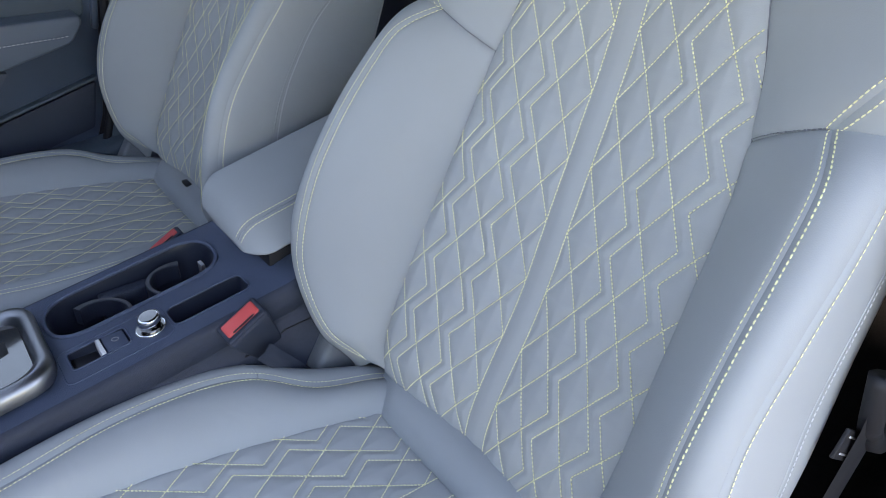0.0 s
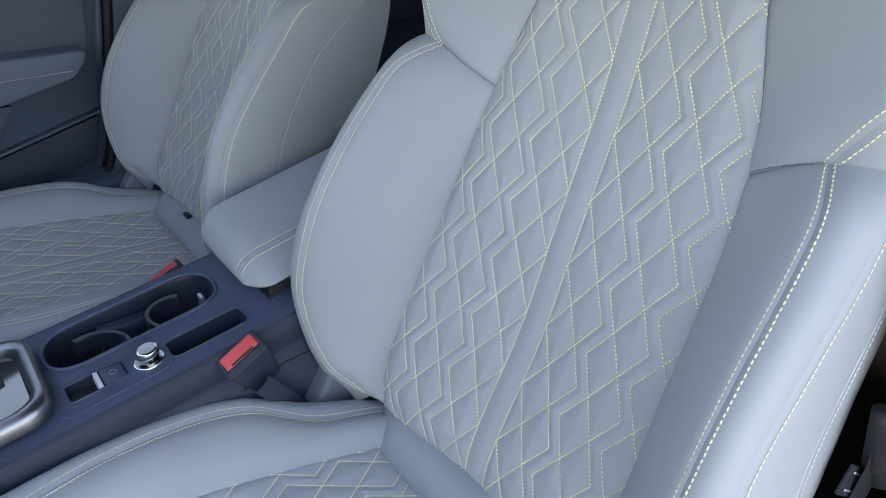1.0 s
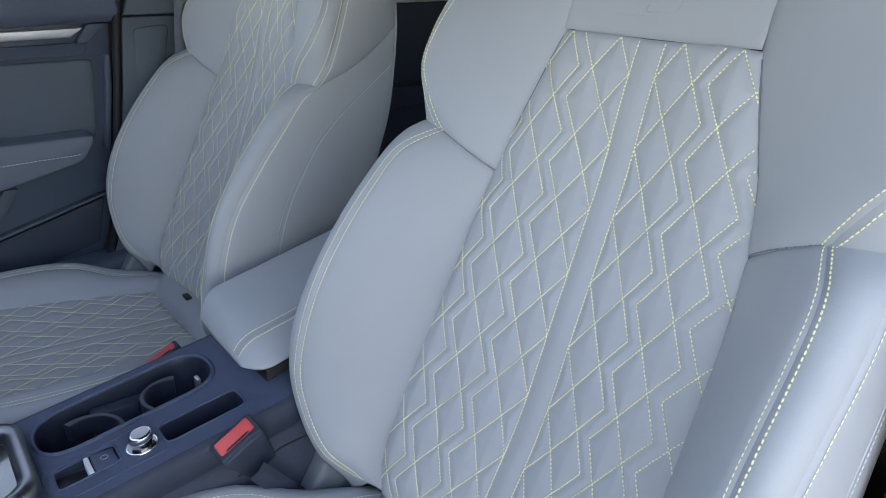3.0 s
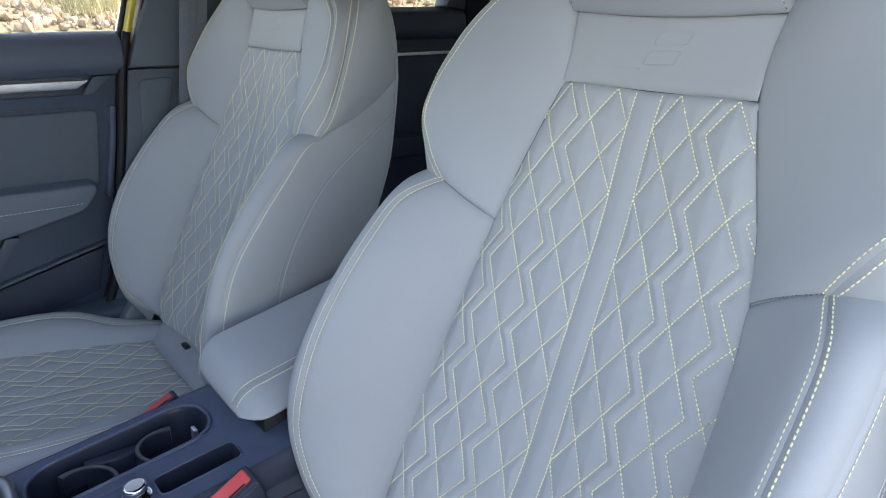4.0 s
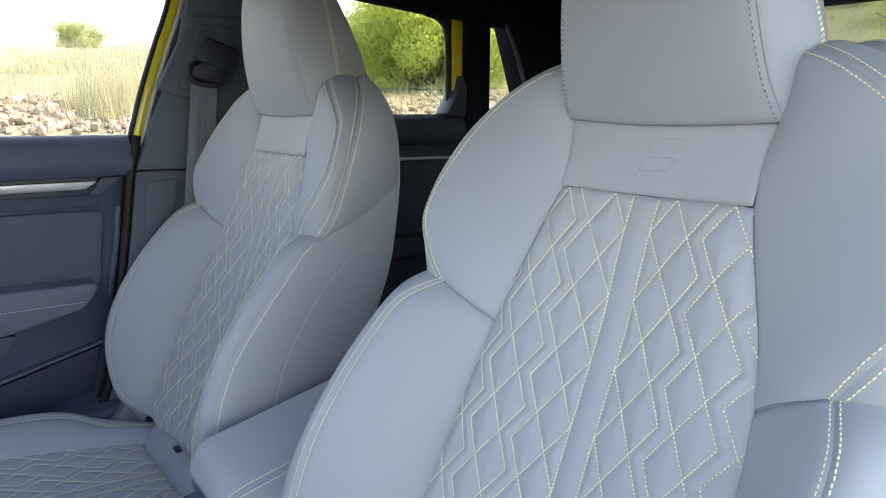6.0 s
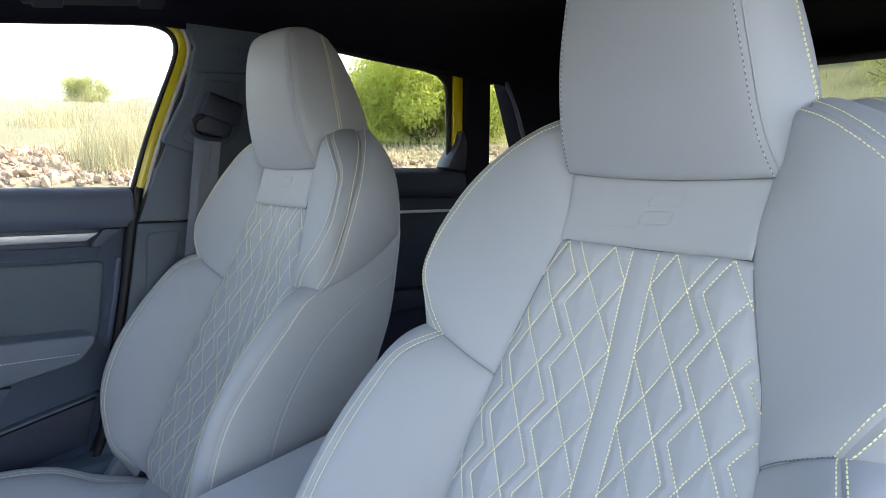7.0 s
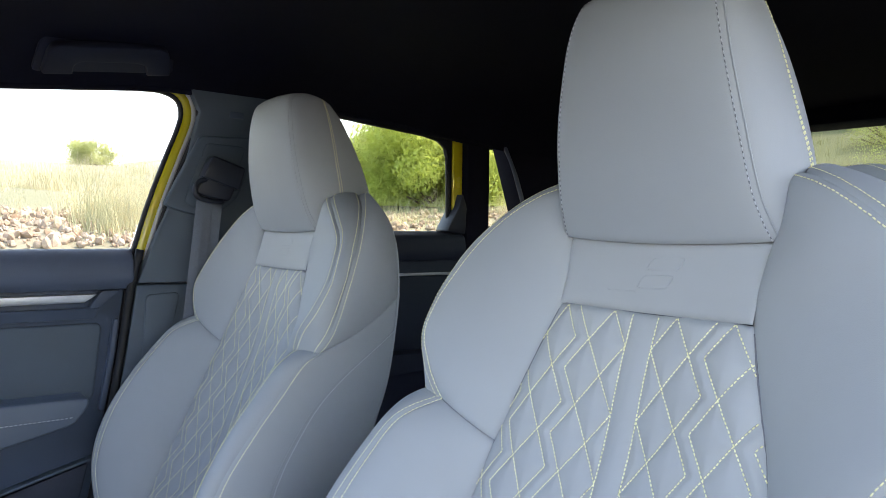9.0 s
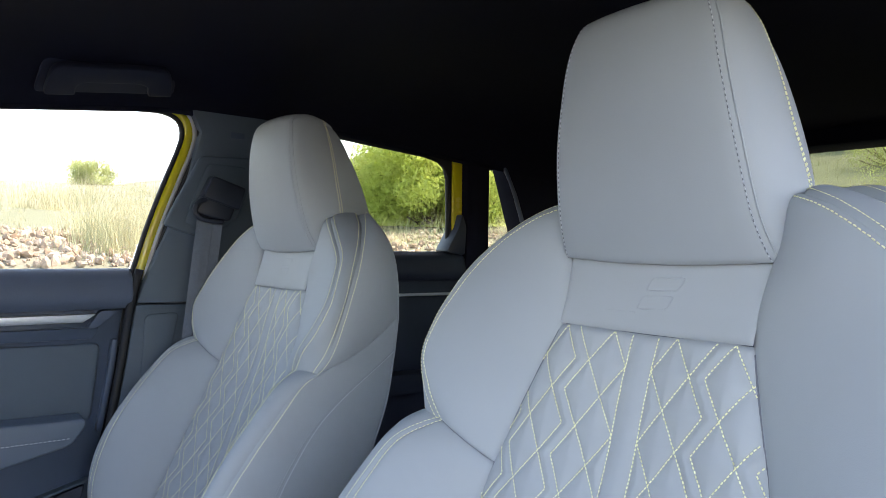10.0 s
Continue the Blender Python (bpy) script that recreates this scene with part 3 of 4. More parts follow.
    bm_part("strip_end", prism(rounded([(0.290, 0.893), (0.306, 0.893), (0.330, 0.912), (0.346, 0.924), (0.312, 0.924)], 0.006, 3), "x", -1.49, -1.464, 0.003), SOFT, d)
    bm_part("strip_ledge", prism(rounded([(-0.75, 0.876), (0.300, 0.872), (0.312, 0.893), (-0.75, 0.897)], 0.004, 2), "x", -1.49, -1.472, 0.004), SOFT, d)
    frame_poly = rounded([(-0.75, 0.730), (0.300, 0.722), (0.316, 0.864), (-0.75, 0.870)], [0, 0.012, 0.016, 0], 5)
    bm_part("insert_panel", prism(frame_poly, "x", -1.488, -1.477, 0.005, 3), PILLAR, d, "dark cloth door insert")
    bm_part("panel_edge", prism(rounded([(0.318, 0.70), (0.338, 0.81), (0.345, 0.87), (0.334, 0.87), (0.325, 0.80), (0.307, 0.70)], 0.004, 2), "x", -1.488, -1.470, 0.004), SOFT, d)
    arm = bm_part("armrest", prism(rounded([(-0.75, 0.635), (-0.05, 0.642), (0.128, 0.664), (0.258, 0.694), (0.282, 0.726), (0.280, 0.739), (-0.75, 0.752)], [0, 0.05, 0.04, 0.012, 0.006, 0.005, 0], 6), "x", -1.49, -1.418, 0.012, 4), DOOR_GREY, d, "grey padded armrest")
    pts = np.array([(-1.4165, y, 0.706 + 0.002 * math.sin(y * 3)) for y in np.linspace(-0.7, 0.255, 80)])
    stitches("stitching", [(pts, np.tile([1.0, 0, 0], (80, 1)))], d, GREY_THREAD, 0.007, 0.0045, 0.0009)
    bm_part("pocket_rail", prism([(-0.30, 0.455), (0.294, 0.6115), (0.296, 0.618), (-0.30, 0.463)], "x", -1.488, -1.466, 0.003, 2), PILLAR, d, "raised edge of the door pocket")
    bm_part("lower_facet", prism(rounded([(-0.30, 0.395), (0.10, 0.478), (0.270, 0.519), (0.291, 0.606), (-0.30, 0.450)], 0.006, 3), "x", -1.488, -1.474, 0.005, 2), SIDE, d)
    # flat black plate painting the shade inside the pocket
    bm_part("pocket_shade", prism([(-0.30, 0.56), (0.070, 0.575), (0.125, 0.650), (-0.30, 0.65)], "x", -1.488, -1.482, 0.002), BLACK, d)
    bm_part("pocket_edge", prism(rounded([(0.075, 0.566), (0.098, 0.570), (0.152, 0.650), (0.128, 0.652)], 0.004, 3), "x", -1.488, -1.466, 0.004, 2), SOFT, d)
    g = bm_part("window_pane", prism([(-0.6, 0.99), (0.372, 1.0), (0.464, 1.268), (0.43, 1.31), (-0.1, 1.30)], "x", -1.513, -1.509), GLASS, d, smooth=False)
    g.visible_shadow = False
    return d


def rear_door():
    d = new("rear_door")
    d.parent, d.location = car, Vector((-1.5, 0.9, 0.40)) - car.location
    tagged(d, "closed rear door with dark trim and a thin bright strip")
    bm_part("door_panel", prism([(0.665, 0.40), (1.164, 0.40), (1.164, 1.022), (0.665, 1.022)], "x", -1.53, -1.475, 0.005), REAR_TRIM, d, "door panel darkened for the shade in the rear")
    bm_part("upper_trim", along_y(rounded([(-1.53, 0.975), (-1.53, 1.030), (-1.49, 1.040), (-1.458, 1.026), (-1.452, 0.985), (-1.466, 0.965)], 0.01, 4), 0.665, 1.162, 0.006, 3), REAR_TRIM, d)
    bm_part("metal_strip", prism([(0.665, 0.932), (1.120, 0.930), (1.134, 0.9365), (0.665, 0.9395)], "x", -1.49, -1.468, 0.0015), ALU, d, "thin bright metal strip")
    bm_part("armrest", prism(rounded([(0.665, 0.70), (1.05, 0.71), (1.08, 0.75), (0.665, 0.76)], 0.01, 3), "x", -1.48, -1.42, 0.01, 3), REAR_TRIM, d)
    bm_part("corner_cover", prism(rounded([(1.103, 1.038), (1.160, 1.030), (1.164, 1.10), (1.150, 1.135), (1.140, 1.10)], 0.008, 4), "x", -1.51, -1.458, 0.005), WELL, d, "black window corner cover")
    bm_part("window_frame", prism([(1.125, 1.03), (1.135, 1.03), (1.135, 1.30), (1.04, 1.30), (1.06, 1.276), (1.09, 1.268), (1.112, 1.252), (1.122, 1.22), (1.125, 1.12)], "x", -1.498, -1.484, 0.002), BLACK, d)
    bm_part("painted_frame", prism([(1.1355, 1.02), (1.166, 1.02), (1.166, 1.30), (1.1355, 1.30)], "x", -1.502, -1.480, 0.003), PAINT, d, "yellow painted door frame")
    v, f = tube([(-1.49, 0.78, 1.300), (-1.49, 1.05, 1.276), (-1.49, 1.095, 1.266), (-1.49, 1.116, 1.248), (-1.49, 1.126, 1.215), (-1.49, 1.128, 1.12), (-1.49, 1.128, 1.04)], 0.006, 8)
    mesh_part("window_seal", v, f, BLACK, d)
    g = bm_part("window_pane", prism([(0.64, 1.03), (1.14, 1.03), (1.14, 1.27), (0.64, 1.32)], "x", -1.513, -1.509), DARK_GLASS, d, "tinted window pane", smooth=False)
    g.visible_shadow = False


passenger_door()
rear_door()


# ---------------------------------------------------------------- belts, handle
def passenger_belt():
    b = thing("seat_belt", (-1.44, 0.5, 0.5), "grey seat belt hanging from a black pillar guide", "seat belt")
    plate = prism(rounded([(0.416, 1.086), (0.447, 1.074), (0.505, 1.060), (0.560, 1.10), (0.60, 1.20), (0.60, 1.226), (0.487, 1.222)], 0.008, 4), "x", -1.46, -1.442, 0.005, 3)
    cover = bm_part("guide_cover", plate, PILLAR, b, "raised dark plastic cover")
    bm_part("guide_slot", prism(rounded([(0.452, 1.090), (0.500, 1.072), (0.545, 1.105), (0.577, 1.205), (0.497, 1.208)], 0.010, 4), "x", -1.4425, -1.4365, 0.003), PILLAR, cover)
    ring = bm_part("guide", prism(rounded([(0.466, 1.108), (0.536, 1.092), (0.550, 1.132), (0.486, 1.152)], 0.012, 5), "x", -1.445, -1.414, 0.005, 3), WELL, b, "black plastic belt guide")
    v, f = tube(spline([(-1.418, 0.490, 1.136), (-1.414, 0.474, 1.130), (-1.412, 0.466, 1.117), (-1.412, 0.470, 1.103), (-1.412, 0.486, 1.096), (-1.412, 0.520, 1.093)], np.linspace(0, 1, 24)), 0.0055, 8)
    mesh_part("loop", v, f, WELL, ring)
    vs, nn = [], 30
    fold = ((0.0, 0.0), (0.30, 0.0035), (0.34, -0.0030), (0.62, 0.0015), (0.66, -0.0035), (1.0, 0.002))
    for i in range(nn):
        t = i / (nn - 1)
        p = np.array([-1.420 + 0.05 * t, 0.497 - 0.085 * t, 1.098 - 0.60 * t])
        for s, off in fold:
            vs.append((p[0] + off, p[1] + (s - 0.5) * 0.050, p[2] - (s - 0.5) * 0.006))
    mesh_part("webbing", vs, grid_faces(len(fold), nn), WEBBING, b, "grey woven webbing", smooth=False)
    bm_part("guide_lid", prism(rounded([(0.480, 1.140), (0.552, 1.116), (0.566, 1.160), (0.500, 1.182)], 0.006, 3), "x", -1.445, -1.408, 0.006, 3), WELL, ring)
    return b


def grab_handle():
    """A flat bridge that follows the slope of the headliner, over a shallow dish."""
    h = thing("grab_handle", (-1.38, 0.3, 1.33), "dark grab handle folded against the headliner", "grab handle")
    along, up = Vector((0.0, 0.99, 0.11)).normalized(), Vector((0.82, 0.0, 0.57))
    up = (up - along * up.dot(along)).normalized()
    out = up.cross(along).normalized()
    if out.z > 0:
        out = -out
    o = Vector((-1.412, 0.203, 1.313))

    def plate(poly, lo, hi, bevel):
        bm = prism(poly, "z", lo, hi, bevel, 3)
        bmesh.ops.transform(bm, matrix=Matrix.Translation(o) @ Matrix((along, up, out)).transposed().to_4x4(), verts=bm.verts)
        return bm

    bm_part("dish", plate(rounded([(-0.012, -0.010), (0.222, -0.010), (0.214, 0.076), (0.0, 0.076)], [0.01, 0.01, 0.025, 0.025], 6), -0.004, 0.004, 0.002), HANDLE, h, "dark plastic dish")
    bridge = [(0.0, 0.0), (0.048, 0.0), (0.048, 0.020), (0.058, 0.030), (0.150, 0.030), (0.168, 0.022), (0.170, 0.0), (0.212, 0.0), (0.204, 0.050), (0.190, 0.066), (0.020, 0.066), (0.008, 0.052)]
    bm_part("grip", plate(rounded(bridge, [0.006, 0.004, 0.008, 0.006, 0.006, 0.008, 0.004, 0.006, 0.012, 0.016, 0.016, 0.012], 4), 0.005, 0.021, 0.005), HANDLE, h, "dark curved grip")


def driver_belt():
    b = thing("seat_belt", (-0.12, 0.45, 0.60), "black seat belt with metal tongue beside the driver pillar", "seat belt")
    # tongue: a plate with a slot, and its plastic grip
    ax, ay = Vector((0, 0.6, 0.8)), Vector((0, 0.8, -0.6))
    c = Vector((-0.125, 0.4325, 0.676))

    def slab(w, h, d, at, bevel):
        bm = box((-d, -w, -h), (d, w, h), bevel)
        m = Matrix((Vector((1, 0, 0)), ay, ax)).transposed().to_4x4()
        bmesh.ops.transform(bm, matrix=Matrix.Translation(at) @ m, verts=bm.verts)
        return bm

    bm_part("tongue", slab(0.017, 0.0115, 0.0016, c, 0.001), BLACK, b, "dark latch plate")
    for k in (-0.0065, 0.0065):
        bm_part("tongue_edge", slab(0.011, 0.0009, 0.0022, c + ax * k, 0.0004), ALU, b, "bright metal edge")
    v, f = tube(spline([(-0.122, 0.440, 0.735), (-0.120, 0.440, 0.715), (-0.120, 0.452, 0.680), (-0.120, 0.478, 0.655), (-0.120, 0.515, 0.650)], np.linspace(0, 1, 20)), 0.0085, 8)
    mesh_part("tongue_grip", v, f, BLACK, b, "black plastic grip")
    for x0, x1, y0, y1, z0, z1 in ((-0.112, -0.118, 0.470, 0.455, 0.90, 0.69), (-0.118, -0.14, 0.455, 0.415, 0.69, 0.40)):
        vs = []
        for i in range(16):
            t = i / 15
            for s in (-0.5, -0.2, 0.2, 0.5):
                vs.append((x0 + (x1 - x0) * t + 0.002 * math.cos(s * 6), y0 + (y1 - y0) * t + s * 0.045, z0 + (z1 - z0) * t))
        mesh_part("webbing", vs, grid_faces(4, 16), BLACK, b)


passenger_belt()
grab_handle()
driver_belt()


# ---------------------------------------------------------------- centre console
def top_at(y):
    return 0.552 + 0.155 * min(y, 0.28) + 0.42 * min(max(y - 0.28, 0.0), 0.06)


def stadium(x0, x1, y0, y1, r, seg=8):
    return rounded([(x0, y0), (x1, y0), (x1, y1), (x0, y1)], r, seg)


def console():
    c = thing("centre_console", (-0.75, 0.1, 0.28), "dark grey centre console with cup holders between the seats", "console")
    x0, x1 = -0.842, -0.652
    cups = stadium(-0.828, -0.742, 0.040, 0.236, 0.042, 10)
    tray = stadium(-0.712, -0.676, 0.150, 0.238, 0.010)
    brake = stadium(-0.720, -0.687, 0.046, 0.107, 0.007)
    outer = [(x0, -0.60), (x1, -0.60), (x1, 0.02), (x1, 0.20), (x1, 0.28), (x1, 0.34), (x1, 0.62), (x0, 0.62), (x0, 0.34), (x0, 0.28), (x0, 0.20), (x0, 0.02)]
    bm = bmesh.new()
    edges = []
    for loop in (outer, cups, tray, brake):
        vs = [bm.verts.new((p[0], p[1], top_at(p[1]))) for p in loop]
        edges += [bm.edges.new((vs[i], vs[(i + 1) % len(vs)])) for i in range(len(vs))]
    bmesh.ops.triangle_fill(bm, edges=edges, use_beauty=True, normal=(0, 0, 1))
    top = bm_part("top_plate", bm, PLASTIC, c, "grained dark plastic", angle=30)

    def well(name, loop, depth, mat, lip=0.0025):
        vs, fs = [], []
        n = len(loop)
        cx, cy = sum(p[0] for p in loop) / n, sum(p[1] for p in loop) / n
        rings = [(1.0, 0.0), (0.985, -lip), (0.97, -0.008), (0.94, -depth * 0.9), (0.88, -depth)]
        for s, dz in rings:
            for p in loop:
                vs.append((cx + (p[0] - cx) * s, cy + (p[1] - cy) * s, top_at(p[1]) + dz))
        for k in range(len(rings) - 1):
            for i in range(n):
                fs.append((k * n + i, k * n + (i + 1) % n, (k + 1) * n + (i + 1) % n, (k + 1) * n + i))
        vs.append((cx, cy, top_at(cy) - depth))
        k = (len(rings) - 1) * n
        for i in range(n):
            fs.append((k + i, k + (i + 1) % n, len(vs) - 1))
        return mesh_part(name, vs, fs, mat, c)

    # wells coloured darker than the top plate, for the shade inside them
    cup = well("cup_holder", cups, 0.062, WELL)
    box_tray = well("tray", tray, 0.040, WELL)
    recess = well("switch_recess", brake, 0.012, WELL)
    for loop, owner, r in ((tray, box_tray, 0.0014), (brake, recess, 0.0012)):
        v, f = tube([(p[0], p[1], top_at(p[1]) + 0.0002) for p in loop], r, 6, True)
        mesh_part("rim", v, f, PLASTIC, owner)
    plate = stadium(-0.7265, -0.668, 0.036, 0.148, 0.010, 6)
    v, f = tube([(p[0], p[1], top_at(p[1]) - 0.0001) for p in plate], 0.0010, 6, True)
    mesh_part("plate_edge", v, f, PLASTIC, c)
    v, f = tube([(p[0], p[1], top_at(p[1]) + 0.0005) for p in rounded(cups, 0.0)], 0.0026, 8, True)
    mesh_part("rim", v, f, PLASTIC, cup)
    # sprung arms in the cup holder, thicker at the free end
    for cx, cy, a0, a1 in ((-0.771, 0.092, 3.65, 1.0), (-0.771, 0.188, 2.85, 5.3)):
        vs, fs = [], []
        for i in range(24):
            a = a0 + (a1 - a0) * i / 23
            inner = 0.0325 - 0.005 * max(0.0, 1 - i / 9)
            for r, dz in ((inner, -0.008), (inner + 0.001, -0.007), (0.0368, -0.007), (0.0378, -0.008), (0.0378, -0.028), (inner, -0.028)):
                vs.append((cx + r * math.cos(a), cy + r * math.sin(a), top_at(cy) + dz))
        for i in range(23):
            for j in range(6):
                fs.append((i * 6 + j, i * 6 + (j + 1) % 6, i * 6 + 6 + (j + 1) % 6, i * 6 + 6 + j))
        fs += [tuple(range(6)), tuple(range(143, 137, -1))]
        mesh_part("spring_arm", vs, fs, WELL, cup, "black sprung cup arm", smooth=False)
    bm_part("metal_tab", box((-0.788, 0.2165, top_at(0.22) - 0.036), (-0.775, 0.2215, top_at(0.22) - 0.010), 0.001), ALU, cup, "pale metal spring tab")
    bm_part("divider", box((-0.824, 0.104, 0.515), (-0.806, 0.163, 0.556), 0.003, 3), SIDE, cup, "dark divider between the cups")
    # sides
    for s, xt in ((1, x1), (-1, x0)):
        ys = np.linspace(-0.6, 0.62, 40)
        prof = [(0.0, 0.0), (0.005, -0.0015), (0.008, -0.008), (0.010, -0.030), (0.0075, -0.0325), (0.012, -0.036), (0.020, -0.12), (0.024, -0.27)]
        vs = []
        for y in ys:
            lift = 0.0
            for dx, dz in prof:
                tz = top_at(y) + (lift if dz > -0.2 else 0)
                vs.append((xt + s * dx, y, max(0.28, tz + dz)))
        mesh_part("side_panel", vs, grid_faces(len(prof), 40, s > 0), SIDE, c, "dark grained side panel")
    v, f = tube([(-0.6382, 0.205, 0.531), (-0.6384, 0.235, 0.536), (-0.6386, 0.256, 0.545), (-0.6386, 0.299, 0.548), (-0.6386, 0.40, 0.552)], 0.0011, 6)
    mesh_part("panel_joint", v, f, BLACK, c)
    # raised rear part that carries the armrest, with its shaded gap painted black
    bm_part("armrest_gap_shade", box((-0.816, 0.268, 0.585), (-0.688, 0.62, 0.618), 0.003), BLACK, c, "black box for the shaded gap under the armrest")
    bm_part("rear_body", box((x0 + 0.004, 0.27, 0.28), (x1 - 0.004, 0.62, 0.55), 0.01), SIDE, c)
    # rotary knob
    kx, ky = -0.694, 0.129
    kz = top_at(ky)

    def turned(name, prof, mat, parent, seg=28, label=""):
        vs, fs = [], []
        for r, h in prof:
            for i in range(seg):
                a = 2 * math.pi * i / seg
                vs.append((kx + r * math.cos(a), ky + r * math.sin(a), kz + h + 0.155 * r * math.sin(a)))
        for k in range(len(prof) - 1):
            for i in range(seg):
                fs.append((k * seg + i, k * seg + (i + 1) % seg, (k + 1) * seg + (i + 1) % seg, (k + 1) * seg + i))
        vs.append((kx, ky, kz + prof[-1][1]))
        k = (len(prof) - 1) * seg
        fs += [(k + i, k + (i + 1) % seg, len(vs) - 1) for i in range(seg)]
        return mesh_part(name, vs, fs, mat, parent, label)

    base = turned("knob", [(0.0165, 0.0), (0.0165, 0.0015), (0.0158, 0.0022), (0.0148, 0.0022)], CHROME, c, label="chrome ring")
    turned("gap_ring", [(0.0149, 0.0024), (0.0112, 0.0024)], GLOSS, base)
    turned("barrel", [(0.0108, 0.002), (0.0108, 0.006), (0.0120, 0.007), (0.0120, 0.0145), (0.0112, 0.016), (0.0092, 0.0163)], CHROME, base)
    turned("cap", [(0.0094, 0.0165), (0.0, 0.0168)], GLOSS, base, label="dark glossy cap")
    # parking brake switch: a gloss black well, white bar and a grey key
    bm_part("brake_key", box((-0.7185, 0.082, top_at(0.09) - 0.010), (-0.6885, 0.105, top_at(0.09) + 0.001), 0.002), PLASTIC, c)
    bm_part("brake_bar", box((-0.7185, 0.0755, top_at(0.078) - 0.010), (-0.6885, 0.0805, top_at(0.078) + 0.0015), 0.001), WHITE, c, "bright metal bar")
    bm_part("brake_well", box((-0.7185, 0.048, top_at(0.05) - 0.012), (-0.6885, 0.0748, top_at(0.05) - 0.0075), 0.001), BLACK, c)
    v, f = tube([(-0.7035 + 0.0035 * math.cos(a), 0.0935 + 0.0035 * math.sin(a), top_at(0.0935) + 0.0018) for a in np.linspace(0, 6.28, 16)[:-1]], 0.0005, 4, True)
    mesh_part("symbol", v, f, ICON, c)
    # shift panel: satin frame round gloss black glass
    pl = stadium(-0.826, -0.672, -0.40, 0.034, 0.034, 8)
    vs, fs = [], []
    n = len(pl)
    cx, cy = -0.749, -0.18
    rings = [(0.0, 0.0), (0.0, 0.012), (0.004, 0.018), (0.010, 0.020), (0.016, 0.017), (0.019, 0.009)]
    for d, h in rings:
        kx_, ky_ = 1 - d / 0.077, 1 - d / 0.217
        for p in pl:
            y = cy + (p[1] - cy) * ky_
            vs.append((cx + (p[0] - cx) * kx_, y, top_at(y) + h + 0.004))
    for k in range(len(rings) - 1):
        for i in range(n):
            fs.append((k * n + i, k * n + (i + 1) % n, (k + 1) * n + (i + 1) % n, (k + 1) * n + i))
    surround = mesh_part("shift_surround", vs, fs, SATIN, c, "satin metal frame")
    ring = [(cx + (p[0] - cx) * (1 - 0.019 / 0.077), cy + (p[1] - cy) * (1 - 0.019 / 0.217)) for p in pl]
    bm = bmesh.new()
    bm.faces.new([bm.verts.new((p[0], p[1], top_at(p[1]) + 0.0135)) for p in ring])
    bm_part("shift_panel", bm, GLOSS, surround, "glossy black panel")
    bm_part("shift_slot", box((-0.776, -0.05, top_at(-0.02) + 0.0105), (-0.748, 0.004, top_at(-0.02) + 0.0165), 0.002), BLACK, surround)
    bm_part("shift_base", box((-0.835, -0.42, 0.50), (-0.660, 0.040, top_at(-0.42) + 0.004), 0.01), PLASTIC, c)
    # padded armrest: flat top, rounded shoulder towards the driver, rising to the rear
    a = new("armrest")
    a.parent, a.location = c, Vector((-0.75, 0.4, 0.62)) - c.location
    tagged(a, "grey leather armrest with yellow double stitching")
    section = rounded([(-0.838, 0.008), (-0.735, -0.004), (-0.694, -0.018), (-0.672, -0.030), (-0.682, -0.036), (-0.826, -0.026)], [0.010, 0.030, 0.014, 0.006, 0.005, 0.008], 6)
    sec = np.array(section)
    steps = [0.0, 0.0015, 0.005, 0.010, 0.017, 0.026, 0.04] + list(np.linspace(0.06, 0.42, 14))

    def slice_at(d):
        """Section of the pad at a distance from its front, drawn in there."""
        k = 1 - min(1, d / 0.026)
        s = sec.copy()
        s[:, 0] = -0.790 + (s[:, 0] + 0.790) * (1 - 0.24 * k * k)
        s[:, 1] = -0.030 + (s[:, 1] + 0.030) * math.sqrt(max(0.0, 1 - 0.92 * k * k))
        y = 0.246 + d
        return np.stack([s[:, 0], np.full(len(s), y), 0.649 + 0.225 * d + s[:, 1]], -1)

    rows = [slice_at(d) for d in steps]
    m = len(sec)
    vs = np.concatenate(rows)
    fs = [(j * m + i, j * m + (i + 1) % m, (j + 1) * m + (i + 1) % m, (j + 1) * m + i) for j in range(len(steps) - 1) for i in range(m)]
    fs = [f[::-1] for f in fs] + [tuple(range(m))]
    pad = mesh_part("pad", vs, fs, LEATHER, a, "grey leather armrest pad")
    lines = []
    for x in (-0.723, -0.708):
        pts = []
        for d in np.linspace(0.001, 0.42, 160):
            s = slice_at(d)
            i = [j for j in range(m) if s[j, 2] >= s[:, 2].min() + 0.6 * (s[:, 2].max() - s[:, 2].min())]
            o = sorted(i, key=lambda j: s[j, 0])
            pts.append((x, s[0, 1] - (0.0006 if d < 0.02 else 0), float(np.interp(x, s[o, 0], s[o, 2])) + 0.0006))
        lines.append((np.array(pts), np.tile([0.25, -0.2, 0.95], (160, 1))))
    stitches("stitching", lines, pad, label="yellow double stitching", pitch=0.0042, length=0.0028, radius=0.00072)
    v, f = tube([(-0.7155, p[1], (p[2] + q[2]) / 2 + 0.0002) for p, q in zip(lines[0][0], lines[1][0])], 0.0009, 5)
    mesh_part("seam", v, f, LEATHER, pad)
    return c


console()


def buckle(at, lean):
    """Buckle on its stalk; its mouth looks up and forward."""
    b = thing("seat_belt_buckle", at, "black seat belt buckle with red release button", "buckle", "front buckles")
    ax = Vector((0.36 * lean, -0.44, 0.82)).normalized()
    ay = Vector((0, 0.88, 0.475)).normalized()
    m = Matrix((ay.cross(ax).normalized(), ay, ax)).transposed().to_4x4()
    c = Vector(at)

    def slab(lo, hi, bevel, seg=3):
        bm = box(lo, hi, bevel, seg)
